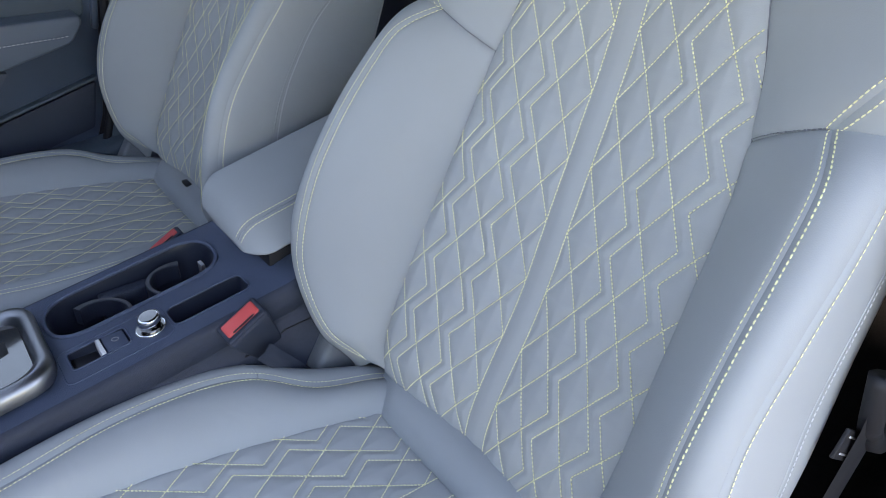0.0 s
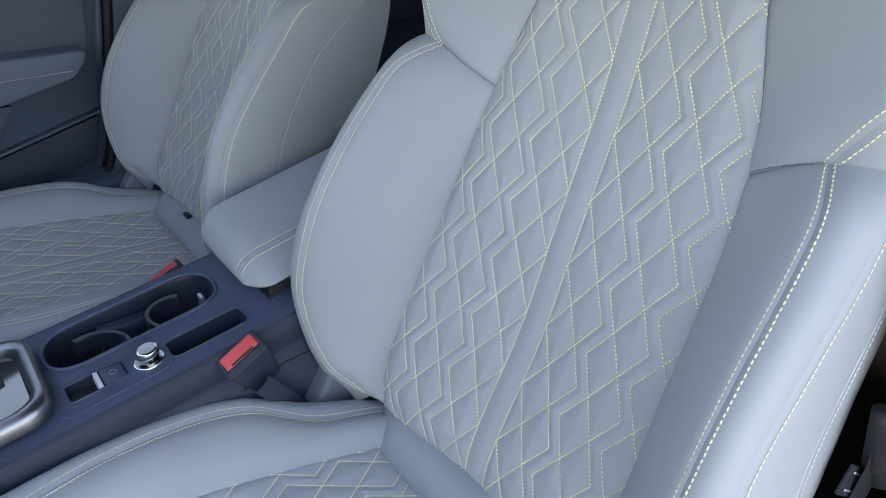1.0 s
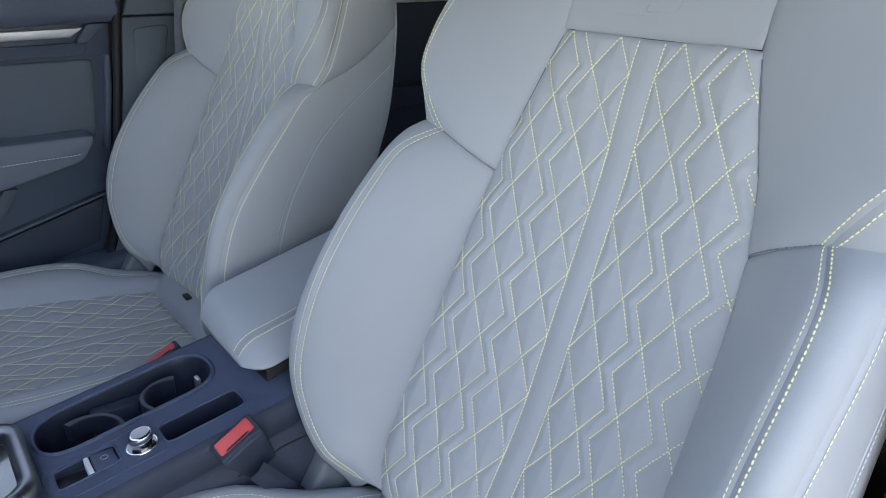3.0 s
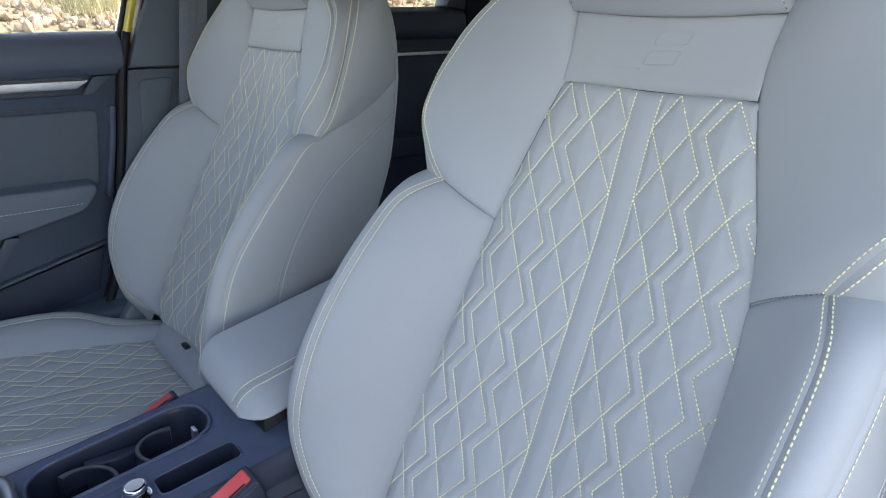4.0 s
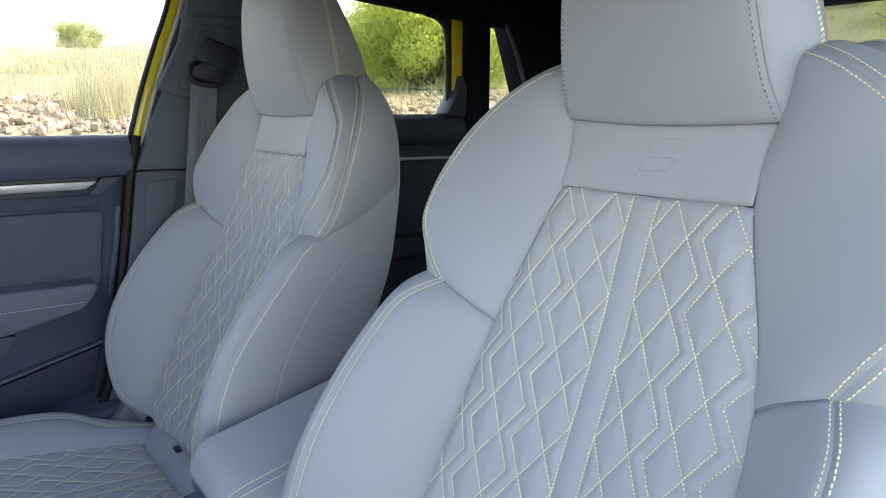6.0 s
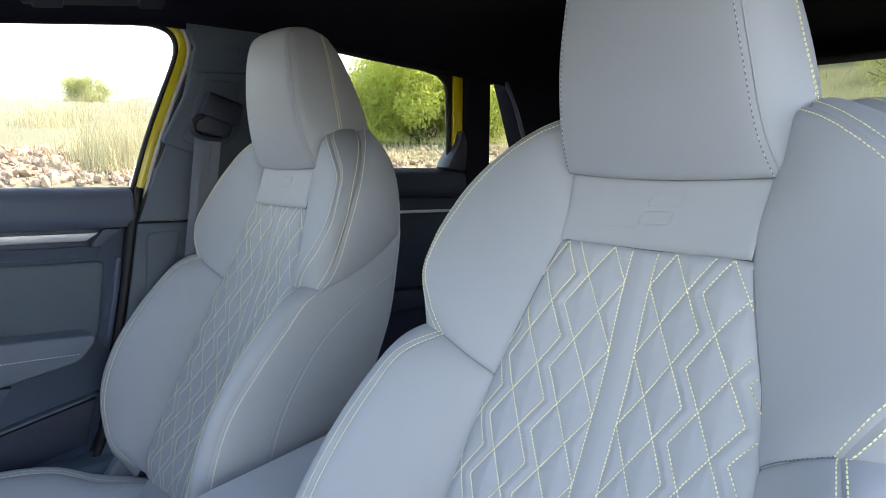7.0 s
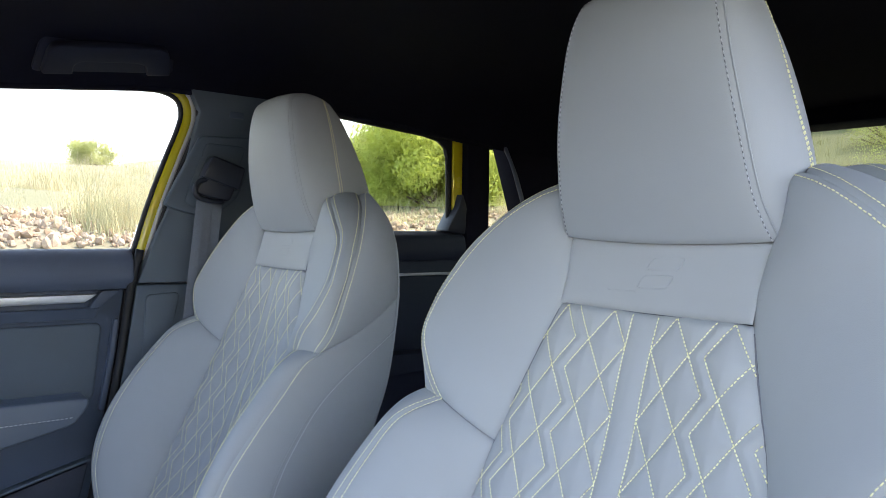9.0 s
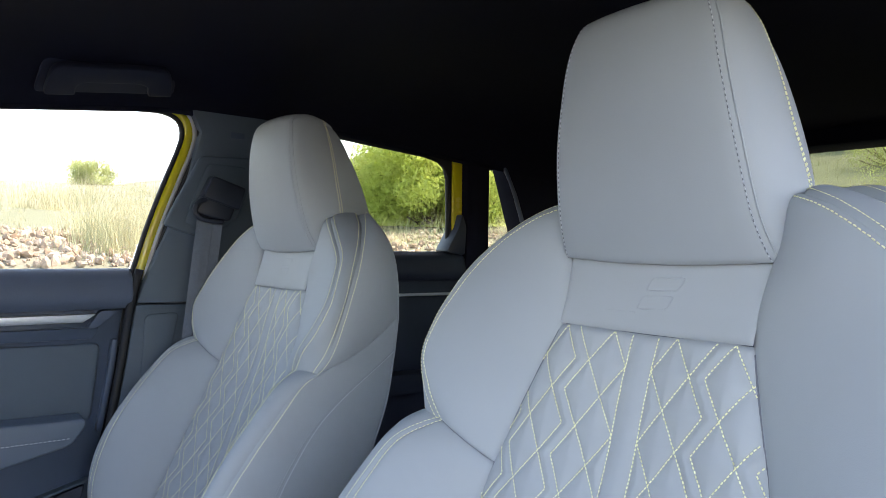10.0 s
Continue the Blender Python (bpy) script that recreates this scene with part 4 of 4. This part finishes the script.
        bmesh.ops.transform(bm, matrix=Matrix.Translation(c) @ m, verts=bm.verts)
        return bm

    bm = box((-0.0115, -0.026, -0.066), (0.019, 0.026, 0.0), 0.004, 3)
    for v in bm.verts:
        k = 1 - 0.35 * min(1, max(0, (-v.co.z - 0.036) / 0.03))
        v.co.y *= k
    bmesh.ops.transform(bm, matrix=Matrix.Translation(c) @ m, verts=bm.verts)
    shell = bm_part("housing", bm, SIDE, b, "black plastic housing")
    bm_part("button", slab((-0.0080, -0.0215, -0.004), (0.0095, 0.0215, 0.0016), 0.003), RED, b, "red release button")
    bm_part("slot", slab((0.0070, -0.014, -0.002), (0.0088, 0.014, 0.0020), 0.0006), BLACK, b)
    bm_part("lip", slab((0.0108, -0.0245, -0.004), (0.0165, 0.0245, 0.0022), 0.002), SIDE, shell)
    # strap, led back and down to the seat base
    p0, p1 = c + Vector((0.022 * lean, 0.012, -0.035)), c + Vector((0.010 * lean, 0.072, -0.118))
    wide = (p1 - p0).cross(Vector((1, 0, 0.2))).normalized()
    vs = [p0.lerp(p1, t) + wide * s * 0.022 + Vector((0.003 * (1 - 4 * s * s), 0, 0)) for t in np.linspace(0, 1, 8) for s in (-0.5, -0.25, 0, 0.25, 0.5)]
    mesh_part("stalk", vs, grid_faces(5, 8), SIDE, b, "dark strap")
    return b


buckle((-0.634, 0.205, 0.585), 1)
buckle((-0.890, 0.207, 0.560), -0.1)


# ---------------------------------------------------------------- front seats
SEAT_X, PITCH = -0.400, 0.0593
TILT_C = 1 / math.hypot(1, 0.41)


def back_at(p):
    """Backrest coordinates (across, up the backrest, forward of it) into the world."""
    p = np.asarray(p, float)
    u, w, n = p[..., 0], p[..., 1], p[..., 2]
    return np.stack([SEAT_X + u, 0.518 + (0.41 * w - n) * TILT_C, 0.978 + (w + 0.41 * n) * TILT_C], -1)


def insert_half(w):
    return np.interp(-w, [0, 0.057, 0.09, 0.126, 0.15, 0.18, 0.215, 0.256, 0.348, 0.41, 0.46, 0.51], [0.0993, 0.1172, 0.1285, 0.1378, 0.1422, 0.1460, 0.1490, 0.1513, 0.1552, 0.1565, 0.156, 0.148])


def insert_depth(u, w):
    hollow = 0.010 * np.exp(-(((w + 0.2) / 0.11) ** 2)) + 0.0038 * np.exp(-(((w + 0.11) / 0.05) ** 2)) + 0.0112 * (1 - 20 * u * u) * np.exp(-(((w + 0.345) / 0.085) ** 2)) + 0.016 * np.exp(-(((w + 0.535) / 0.04) ** 2))
    tuck = np.interp(-w, [0, 0.06, 0.12, 0.18, 0.25, 0.35, 0.42], [0.0065, 0.0083, 0.0085, 0.0085, 0.0070, 0.0030, 0.0045])
    edge = np.clip(insert_half(w) - np.abs(u), 0, None)
    return 0.10 * (np.sqrt(u * u + 0.0002) - 0.01414) - hollow - tuck * np.exp(-((edge / 0.016) ** 1.3))


BAND, STRIP, LAP = 0.0132, 0.0577, 0.0043


def quilt_gap(u, w, w0):
    """Distance to the nearest sewn line of the quilting."""
    a = np.abs(u) - BAND
    best = np.abs(a)
    slope = 1.5 * PITCH / STRIP
    c = 1 / math.hypot(1, slope)
    for k in range(4):
        s = a - k * (STRIP - LAP)
        held = np.clip(s, 0, STRIP)
        past = np.abs(s - held)
        for sign in (1, -1):
            r = (w - w0 - sign * slope * held) / PITCH
            d = np.abs(r - np.round(r)) * PITCH
            best = np.minimum(best, np.where(past > 0, np.hypot(past, d), d * c))
    return best


def quilt_lines(half, w_lo, w_hi, w0, surface, margin=0.0012):
    """The sewn lines as points and normals, cut off at the edge of the insert."""
    out = []
    raw = [np.stack([np.full(240, s * BAND), np.linspace(w_lo, w_hi, 240)], 1) for s in (-1, 1)]
    slope = 1.5 * PITCH / STRIP
    for side in (-1, 1):
        for k in range(4):
            s = np.linspace(0, STRIP, 40)
            x = side * (BAND + k * (STRIP - LAP) + s)
            for j in range(-40, 41):
                for sign in (1, -1):
                    raw.append(np.stack([x, w0 + j * PITCH + sign * slope * s], 1))
    for r in raw:
        ok = (np.abs(r[:, 0]) < half(r[:, 1]) - margin) & (r[:, 1] > w_lo + margin) & (r[:, 1] < w_hi - margin)
        idx = np.where(ok)[0]
        if len(idx) < 3:
            continue
        for run in np.split(idx, np.where(np.diff(idx) > 1)[0] + 1):
            if len(run) > 3:
                out.append(surface(r[run, 0], r[run, 1]))
    return out


def quilt_height(u, w, w0, half, w_lo, w_hi):
    d = quilt_gap(u, w, w0)
    e = np.minimum(np.minimum(half(w) - np.abs(u), w - w_lo), w_hi - w).clip(0)
    cell = 0.0033 * (1 - np.exp(-((d / 0.0066) ** 1.25)))
    return cell * (1 - np.exp(-e / 0.006)) - 0.0018 * np.exp(-e / 0.002)


def both(rail, s):
    return [(s * u, w, n) for u, w, n in rail]


def front_seat():
    o = Vector((SEAT_X, 0.25, 0.30))
    seat = thing("front_seat", o, "grey leather sports seat with diamond quilting and yellow stitching", "car seat", "front seats")

    def patch(name, p, label="", ns=22, nt=60, mat=LEATHER, where=back_at, parent=None):
        v, f = p.mesh(ns, nt)
        return mesh_part(name, where(v), f, mat, parent or seat, label)

    def sewn(p, lines, where=back_at):
        """Lines of a panel in world space."""
        out = []
        for l in lines:
            pts, nor = p.line(*l) if isinstance(l, tuple) else p.line(l)
            a = where(pts)
            out.append((a, where(pts + nor) - a))
        return out

    # --- quilted insert of the backrest
    ns, nt = 170, 260
    W = np.linspace(-0.508, 0.0, nt)
    U = np.linspace(-1, 1, ns)
    UU, WW = np.meshgrid(U, W)
    UU = UU * insert_half(WW)

    def ins(u, w, lift=0.0):
        return np.stack([u, w, insert_depth(u, w) + quilt_height(u, w, -0.031, insert_half, -0.508, 0.0) + lift], -1)

    insert = mesh_part("backrest_insert", back_at(ins(UU, WW).reshape(-1, 3)), grid_faces(ns, nt), INSERT, seat, "pale grey leather insert quilted in diamonds")

    def ins_line(u, w):
        p = ins(u, w, 0.0012)
        q = p.copy()
        q[..., 2] += 1
        return back_at(p), back_at(q) - back_at(p)

    v, f = dashes(quilt_lines(insert_half, -0.508, 0.0, -0.031, ins_line), 0.0034, 0.0023, 0.00069)
    mesh_part("stitching", v, f, THREAD, insert, "pale yellow stitching", kind="stuff")

    ws = [-0.145, -0.2, -0.26, -0.33, -0.4, -0.46, -0.508]
    R0 = [(float(insert_half(w)) - 0.003, w, float(insert_depth(insert_half(w), w)) - 0.003) for w in ws]
    R1 = [(0.201, -0.121, 0.024), (0.2196, -0.152, 0.0527), (0.2251, -0.1884, 0.0677), (0.2284, -0.261, 0.0886), (0.2302, -0.331, 0.0971), (0.230, -0.4036, 0.0891), (0.216, -0.445, 0.074), (0.190, -0.476, 0.0563), (0.1675, -0.490, 0.0298), (0.157, -0.4965, 0.008)]
    R2 = [(0.2435, -0.115, 0.0145), (0.249, -0.138, 0.0355), (0.2531, -0.186, 0.0534), (0.254, -0.232, 0.0683), (0.255, -0.307, 0.0858), (0.2607, -0.377, 0.0855), (0.2512, -0.438, 0.0648), (0.2241, -0.489, 0.0355), (0.1925, -0.530, -0.0016)]
    R4 = [(0.205, 0.005, -0.103), (0.205, -0.041, -0.116), (0.205, -0.118, -0.133), (0.205, -0.2, -0.137), (0.205, -0.28, -0.146), (0.205, -0.4, -0.15), (0.195, -0.53, -0.14)]
    w0 = [0.066, 0.03, 0.0, -0.05, -0.1, -0.145]
    V0 = [(0.110, 0.126, -0.006), (0.105, 0.095, 0.004), (0.102, 0.066, 0.006), (0.098, 0.03, 0.006)] + [(float(insert_half(w)) - 0.003, w, float(insert_depth(insert_half(w), w)) - 0.003) for w in w0[2:]]
    V1 = [(0.1085, 0.125, -0.006), (0.1185, 0.1185, 0.0150), (0.1476, 0.1022, 0.0265), (0.185, 0.0757, 0.0300), (0.2185, 0.0445, 0.0290), (0.2359, 0.0096, 0.0323), (0.2465, -0.0258, 0.0365), (0.2433, -0.0623, 0.0410), (0.2222, -0.0935, 0.0375), (0.201, -0.121, 0.024)]
    V2 = [(0.111, 0.142, -0.030), (0.1351, 0.132, -0.0204), (0.1778, 0.1094, -0.0075), (0.2166, 0.0727, 0.0044), (0.2423, 0.0327, 0.0125), (0.2543, -0.0344, 0.0133), (0.2525, -0.085, 0.0116), (0.2435, -0.115, 0.0145)]
    V4 = [(0.116, 0.133, -0.040), (0.15, 0.128, -0.036), (0.185, 0.112, -0.046), (0.203, 0.085, -0.062), (0.206, 0.05, -0.082), (0.205, 0.005, -0.103)]
    for side in (1, -1):
        fl = side > 0
        L1 = Patch(both(R0, side), both(R1, side), 0.010, 0.0034, 0.0035, "aBse", fl, lambda s, t: 4 * s * (1 - s) * (0.6 + 0.4 * np.clip(t / 0.28, 0, 1)) * np.clip((1 - t) / 0.12, 0, 1))
        L2 = Patch(both(R1, side), both(R2, side), 0.007, 0.0026, 0.004, "Abse", fl, lambda s, t: 4 * s * (1 - s) * (0.6 + 0.4 * np.clip(t / 0.28, 0, 1)) * np.clip((1 - t) / 0.12, 0, 1))
        L3 = Patch(both(R2, side), both(R4, side), 0.023, 0.0034, 0.003, "abs", fl, lambda s, t: 4 * s * (1 - s) * (0.15 + 0.85 * np.sin(np.clip(t / 0.45, 0, 1) * 1.571)))
        W1 = Patch(both(V0, side), both(V1, side), 0.008, 0.0034, 0.0035, "aBe", fl)
        W2 = Patch(both(V1, side), both(V2, side), 0.005, 0.0026, 0.004, "Abe", fl)
        W3 = Patch(both(V2, side), both(V4, side), 0.012, 0.0038, 0.003, "abe", fl)
        bol = patch("lower_bolster", L1, "smooth grey leather bolster", 26, 80)
        patch("bolster_edge", L2, "", 16, 80, parent=bol)
        lowside = patch("bolster_side", L3, "", 22, 70, parent=bol)
        wing = patch("shoulder_wing", W1, "smooth grey leather shoulder wing", 26, 70)
        patch("wing_edge", W2, "", 16, 70, parent=wing)
        patch("wing_side", W3, "", 20, 60, parent=wing)
        stitches("stitching", sewn(L1, [-0.0014]) + sewn(L2, [0.0030]) + sewn(L3, [0.0045]), bol, label="yellow double stitching")
        stitches("stitching", sewn(W1, [-0.0034]) + sewn(W2, [0.0040, -0.0042]) + sewn(W3, [0.0042]), wing, label="yellow double stitching")
        # fine side seam, running up and then back to the rear edge
        tt = np.linspace(0.09, 0.98, 200)
        ss = 0.30 + 0.70 * np.exp(-((tt - 0.09) / 0.055) ** 1.1)
        pts, nor = L3.at(ss, tt, 0.0003), L3.normal(ss, tt)
        a = back_at(pts)
        stitches("side_stitching", [(a, back_at(pts + nor) - a)], bol, GREY_THREAD, 0.004, 0.0028, 0.0008)
        pts = L3.at(ss - 0.025, tt, -0.0006)
        v, f = tube(back_at(pts), 0.0012, 5)
        mesh_part("side_seam", v, f, LEATHER, bol)
        seam = back_at(W1.at(np.linspace(0.03, 0.97, 40), np.full(40, 0.996), 0.0006))
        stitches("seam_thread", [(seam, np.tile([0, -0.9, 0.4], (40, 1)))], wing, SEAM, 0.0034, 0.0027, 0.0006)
        # dark tube painting the shade in the gap beside the insert
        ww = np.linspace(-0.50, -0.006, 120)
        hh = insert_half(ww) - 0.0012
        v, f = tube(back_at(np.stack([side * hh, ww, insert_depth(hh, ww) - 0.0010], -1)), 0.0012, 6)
        mesh_part("insert_seam_shade", v, f, SEAM, seat)
        # piping along the shell
        v, f = tube(np.r_[back_at(spline(both(V4, side), np.linspace(0, 1, 40))), back_at(spline(both(R4, side), np.linspace(0.02, 1, 40)))], 0.0028, 6)
        mesh_part("piping", v, f, LEATHER, seat)

    shell = Patch(V4[:-1] + R4, both(V4[:-1] + R4, -1), 0.02, 0, 0.004, "", True)
    patch("back_shell", shell, "dark grey back shell", 16, 40, PLASTIC)

    for side in (1, -1):
        x = SEAT_X + side * 0.225
        cover = prism(rounded([(0.238, 0.42), (0.262, 0.475), (0.310, 0.545), (0.350, 0.560), (0.392, 0.53), (0.41, 0.42)], 0.025, 5), "x", x - 0.016, x + 0.016, 0.008, 3)
        bm_part("recliner_cover", cover, RECLINER, seat, "grey plastic recliner cover")

    # --- panel under the head restraint, with its embossed emblem
    pa = [(-0.0985, 0.0, 0.004), (-0.099, 0.03, 0.006), (-0.104, 0.066, 0.008)]
    SP = Patch(pa, both(pa, -1), 0.006, 0.0025, 0.0025, "abse", False, lambda s, t: 4 * s * (1 - s) * (1.9 * t - 0.9))
    panel = patch("emblem_panel", SP, "plain grey leather panel with an embossed emblem", 40, 30, INSERT)

    def ridge(pts, r):
        st = spline([(x, y, 0) for x, y in pts], np.linspace(0, 1, 24))[:, :2] if len(pts) > 2 else np.linspace(pts[0], pts[1], 16)
        v, f = tube(back_at(SP.at(st[:, 0], st[:, 1], -r * 0.7)), r, 8)
        mesh_part("emblem", v, f, INSERT, panel)

    # plain raised marks: a short line and two slanted rounded bars in outline
    ridge([(0.275, 0.25), (0.425, 0.255)], 0.0006)
    for x0, x1, y0, y1 in ((0.430, 0.585, 0.30, 0.47), (0.470, 0.630, 0.54, 0.71)):
        q = np.array(rounded([(x0, y0), (x1, y0 + 0.02), (x1 + 0.032, y1 + 0.02), (x0 + 0.032, y1)], 0.03, 4))
        v, f = tube(back_at(SP.at(q[:, 0], q[:, 1], -0.0003)), 0.0006, 6, True)
        mesh_part("emblem", v, f, INSERT, panel)

    # --- head restraint, in one with the backrest
    F = [(0.105, 0.064, 0.012), (0.098, 0.09, 0.036), (0.090, 0.14, 0.070), (0.081, 0.185, 0.093), (0.073, 0.222, 0.107), (0.064, 0.245, 0.110)]
    F = [(u + 0.003, w, n + (0.004 if w > 0.07 else 0.0)) for u, w, n in F]
    G = [(0.113, 0.10, -0.02), (0.109, 0.137, -0.005), (0.098, 0.173, 0.012), (0.086, 0.214, 0.032), (0.074, 0.246, 0.049), (0.060, 0.264, 0.059)]
    K = [(0.086, 0.08, -0.090), (0.082, 0.15, -0.068), (0.078, 0.195, -0.034), (0.068, 0.245, 0.016), (0.058, 0.262, 0.034)]
    over = F + [(0.062, 0.259, 0.098), (0.059, 0.267, 0.074), (0.055, 0.267, 0.042)]
    FR = Patch(both(over, -1), over, 0.010, 0.004, 0.0035, "abs", False, lambda s, t: 4 * s * (1 - s) * (1 - 0.75 * np.clip((t - 0.55) / 0.25, 0, 1)))
    head = patch("head_restraint", FR, "tall one-piece grey leather head restraint", 40, 90)
    hl, dark = [], []
    for side in (1, -1):
        A = Patch(both(over, side), both(G + [over[-1]], side), 0.003, 0.0035, 0.003, "abe", side < 0, lambda s, t: 4 * s * (1 - s) * (1 - t ** 6))
        B = Patch(both(G + [over[-1]], side), both(K + [over[-1]], side), 0.002, 0.001, 0.004, "ae", side < 0, lambda s, t: 4 * s * (1 - s) * (1 - t ** 6))
        patch("side", A, "", 18, 50, parent=head)
        patch("side", B, "", 18, 50, parent=head)
        hl += sewn(A, [(-0.0075, 0.0004, 0.0, 0.93), (-0.0028, 0.0004, 0.0, 0.93)])
        v, f = tube(back_at(spline(both(over, side), np.linspace(0, 0.97, 70)) + np.array([side * 0.0008, 0, 0.0])), 0.0008, 6)
        mesh_part("front_seam", v, f, LEATHER, head)
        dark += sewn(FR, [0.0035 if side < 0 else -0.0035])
    BK = Patch(K + [over[-1]], both(K + [over[-1]], -1), 0.01, 0, 0.004, "", False)
    patch("back", BK, "", 16, 30, parent=head)
    stitches("stitching", hl, head, label="yellow double stitching", pitch=0.0042, length=0.0028, radius=0.00072)
    # dark tube under the grey stitches, for the shade between them
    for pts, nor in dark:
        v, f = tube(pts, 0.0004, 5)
        mesh_part("front_seam_shade", v, f, SEAM, head, "dark line for the shade in the seam")
    stitches("front_stitching", dark, head, GREY_THREAD, 0.0045, 0.0028, 0.00065, label="grey seam stitching")

    # --- cushion
    def flat(p):
        return np.asarray(p, float) + np.array([SEAT_X, 0, 0])

    def cush_half(v):
        return np.interp(v, [0, 0.07, 0.16, 0.25, 0.4, 0.5], [0.122, 0.138, 0.155, 0.166, 0.172, 0.165])

    def cush(u, v, lift=0.0):
        z = 0.476 + 0.05 * v + 0.5 * u * u - 1.2 * (v - 0.40).clip(0) ** 2 + quilt_height(u, v, 0.018, cush_half, 0.0, 0.5) + lift
        return np.stack([u, 0.302 - v, z], -1)

    UU, VV = np.meshgrid(np.linspace(-1, 1, ns), np.linspace(0, 0.5, nt))
    UU = UU * cush_half(VV)
    cinsert = mesh_part("cushion_insert", flat(cush(UU, VV).reshape(-1, 3)), grid_faces(ns, nt, True), INSERT, seat, "pale grey leather insert quilted in diamonds")

    def cush_line(u, v):
        p = cush(u, v, 0.0012)
        return flat(p), np.tile([0, 0, 1.0], (len(p), 1))

    v, f = dashes(quilt_lines(cush_half, 0.0, 0.5, 0.018, cush_line), 0.0035, 0.0024, 0.00076)
    mesh_part("stitching", v, f, THREAD, cinsert, "pale yellow stitching", kind="stuff")

    C0 = [(float(cush_half(v)) - 0.004, 0.302 - v, 0.4735 + 0.05 * v + 0.5 * float(cush_half(v)) ** 2 - 1.2 * max(0, v - 0.4) ** 2) for v in (0, 0.07, 0.16, 0.25, 0.33, 0.42, 0.5)]
    C0 = [(0.108, 0.345, 0.464)] + C0
    C1 = [(0.145, 0.365, 0.482), (0.158, 0.325, 0.493), (0.175, 0.256, 0.505), (0.208, 0.20, 0.524), (0.220, 0.144, 0.531), (0.218, 0.058, 0.534), (0.198, -0.036, 0.535), (0.185, -0.13, 0.530), (0.17, -0.20, 0.505)]
    C2 = [(0.19, 0.35, 0.465), (0.215, 0.27, 0.488), (0.243, 0.20, 0.508), (0.252, 0.144, 0.514), (0.250, 0.058, 0.516), (0.238, -0.036, 0.516), (0.22, -0.13, 0.508), (0.20, -0.205, 0.48)]
    C3 = [(0.20, 0.35, 0.36), (0.235, 0.27, 0.36), (0.252, 0.20, 0.36), (0.255, 0.144, 0.36), (0.255, 0.058, 0.36), (0.245, -0.036, 0.36), (0.23, -0.13, 0.36), (0.21, -0.21, 0.36)]
    for side in (1, -1):
        P1 = Patch(both(C0, side), both(C1, side), 0.012, 0.003, 0.005, "ab", side > 0)
        P2 = Patch(both(C1, side), both(C2, side), 0.009, 0.003, 0.004, "ab", side > 0)
        P3 = Patch(both(C2, side), both(C3, side), 0.008, 0.002, 0.004, "a", side > 0)
        cb = patch("cushion_bolster", P1, "smooth grey leather cushion bolster", 26, 80, where=flat)
        patch("bolster_edge", P2, "", 16, 80, where=flat, parent=cb)
        patch("bolster_side", P3, "", 16, 60, where=flat, parent=cb)
        js = np.linspace(0.02, 0.98, 20)
        v, f = tube(flat(P2.at(js, np.full(20, 0.30), -0.0004)), 0.0009, 5)
        mesh_part("joint_seam", v, f, LEATHER, cb)
        stitches("stitching", sewn(P1, [-0.0034], flat) + sewn(P2, [0.0036], flat), cb, label="yellow double stitching", pitch=0.0042, length=0.0028, radius=0.00072)
    # plain roll between cushion and backrest
    ra = [(-0.175, 0.356, 0.508), (-0.05, 0.345, 0.512), (0.05, 0.345, 0.512), (0.175, 0.356, 0.508)]
    rb = [(-0.140, 0.298, 0.468), (-0.04, 0.301, 0.470), (0.04, 0.301, 0.470), (0.140, 0.298, 0.468)]
    RO = Patch(rb, ra, 0.017, 0.003, 0.005, "abse", True, lambda s, t: 4 * s * (1 - s) * np.clip(2.2 * np.sin(np.pi * t), 0, 1))
    patch("rear_roll", RO, "", 20, 40, where=flat)
    # front fall of the cushion and the plinth
    fr = [(float(u), -0.198, 0.474 + 0.05 * 0.5 + 0.5 * u * u - 0.014) for u in np.linspace(-0.165, 0.165, 7)]
    fd = [(float(u) * 1.2, -0.215, 0.36) for u in np.linspace(-0.165, 0.165, 7)]
    patch("cushion_front", Patch(fr, fd, 0.015, 0.002, 0.004, "a", True), "", 14, 30, where=flat)
    bm_part("plinth", box((SEAT_X - 0.23, -0.19, 0.30), (SEAT_X + 0.23, 0.36, 0.40), 0.02, 3), PLASTIC, seat, "black plastic seat base")
    return seat


driver_seat = front_seat()
passenger_seat = copy_thing(driver_seat, pose(SEAT_X - 0.74, 0.25, 0.30))
bm_part("trim_tab", box((-1.151, 0.318, 0.509), (-1.127, 0.328, 0.516), 0.002, 2), BLACK, passenger_seat, "black plastic tab in the seat joint")
tagged(driver_seat, "grey leather sports seat with diamond quilting beside the open door")
tagged(passenger_seat, "grey leather sports seat with diamond quilting beside the closed door")
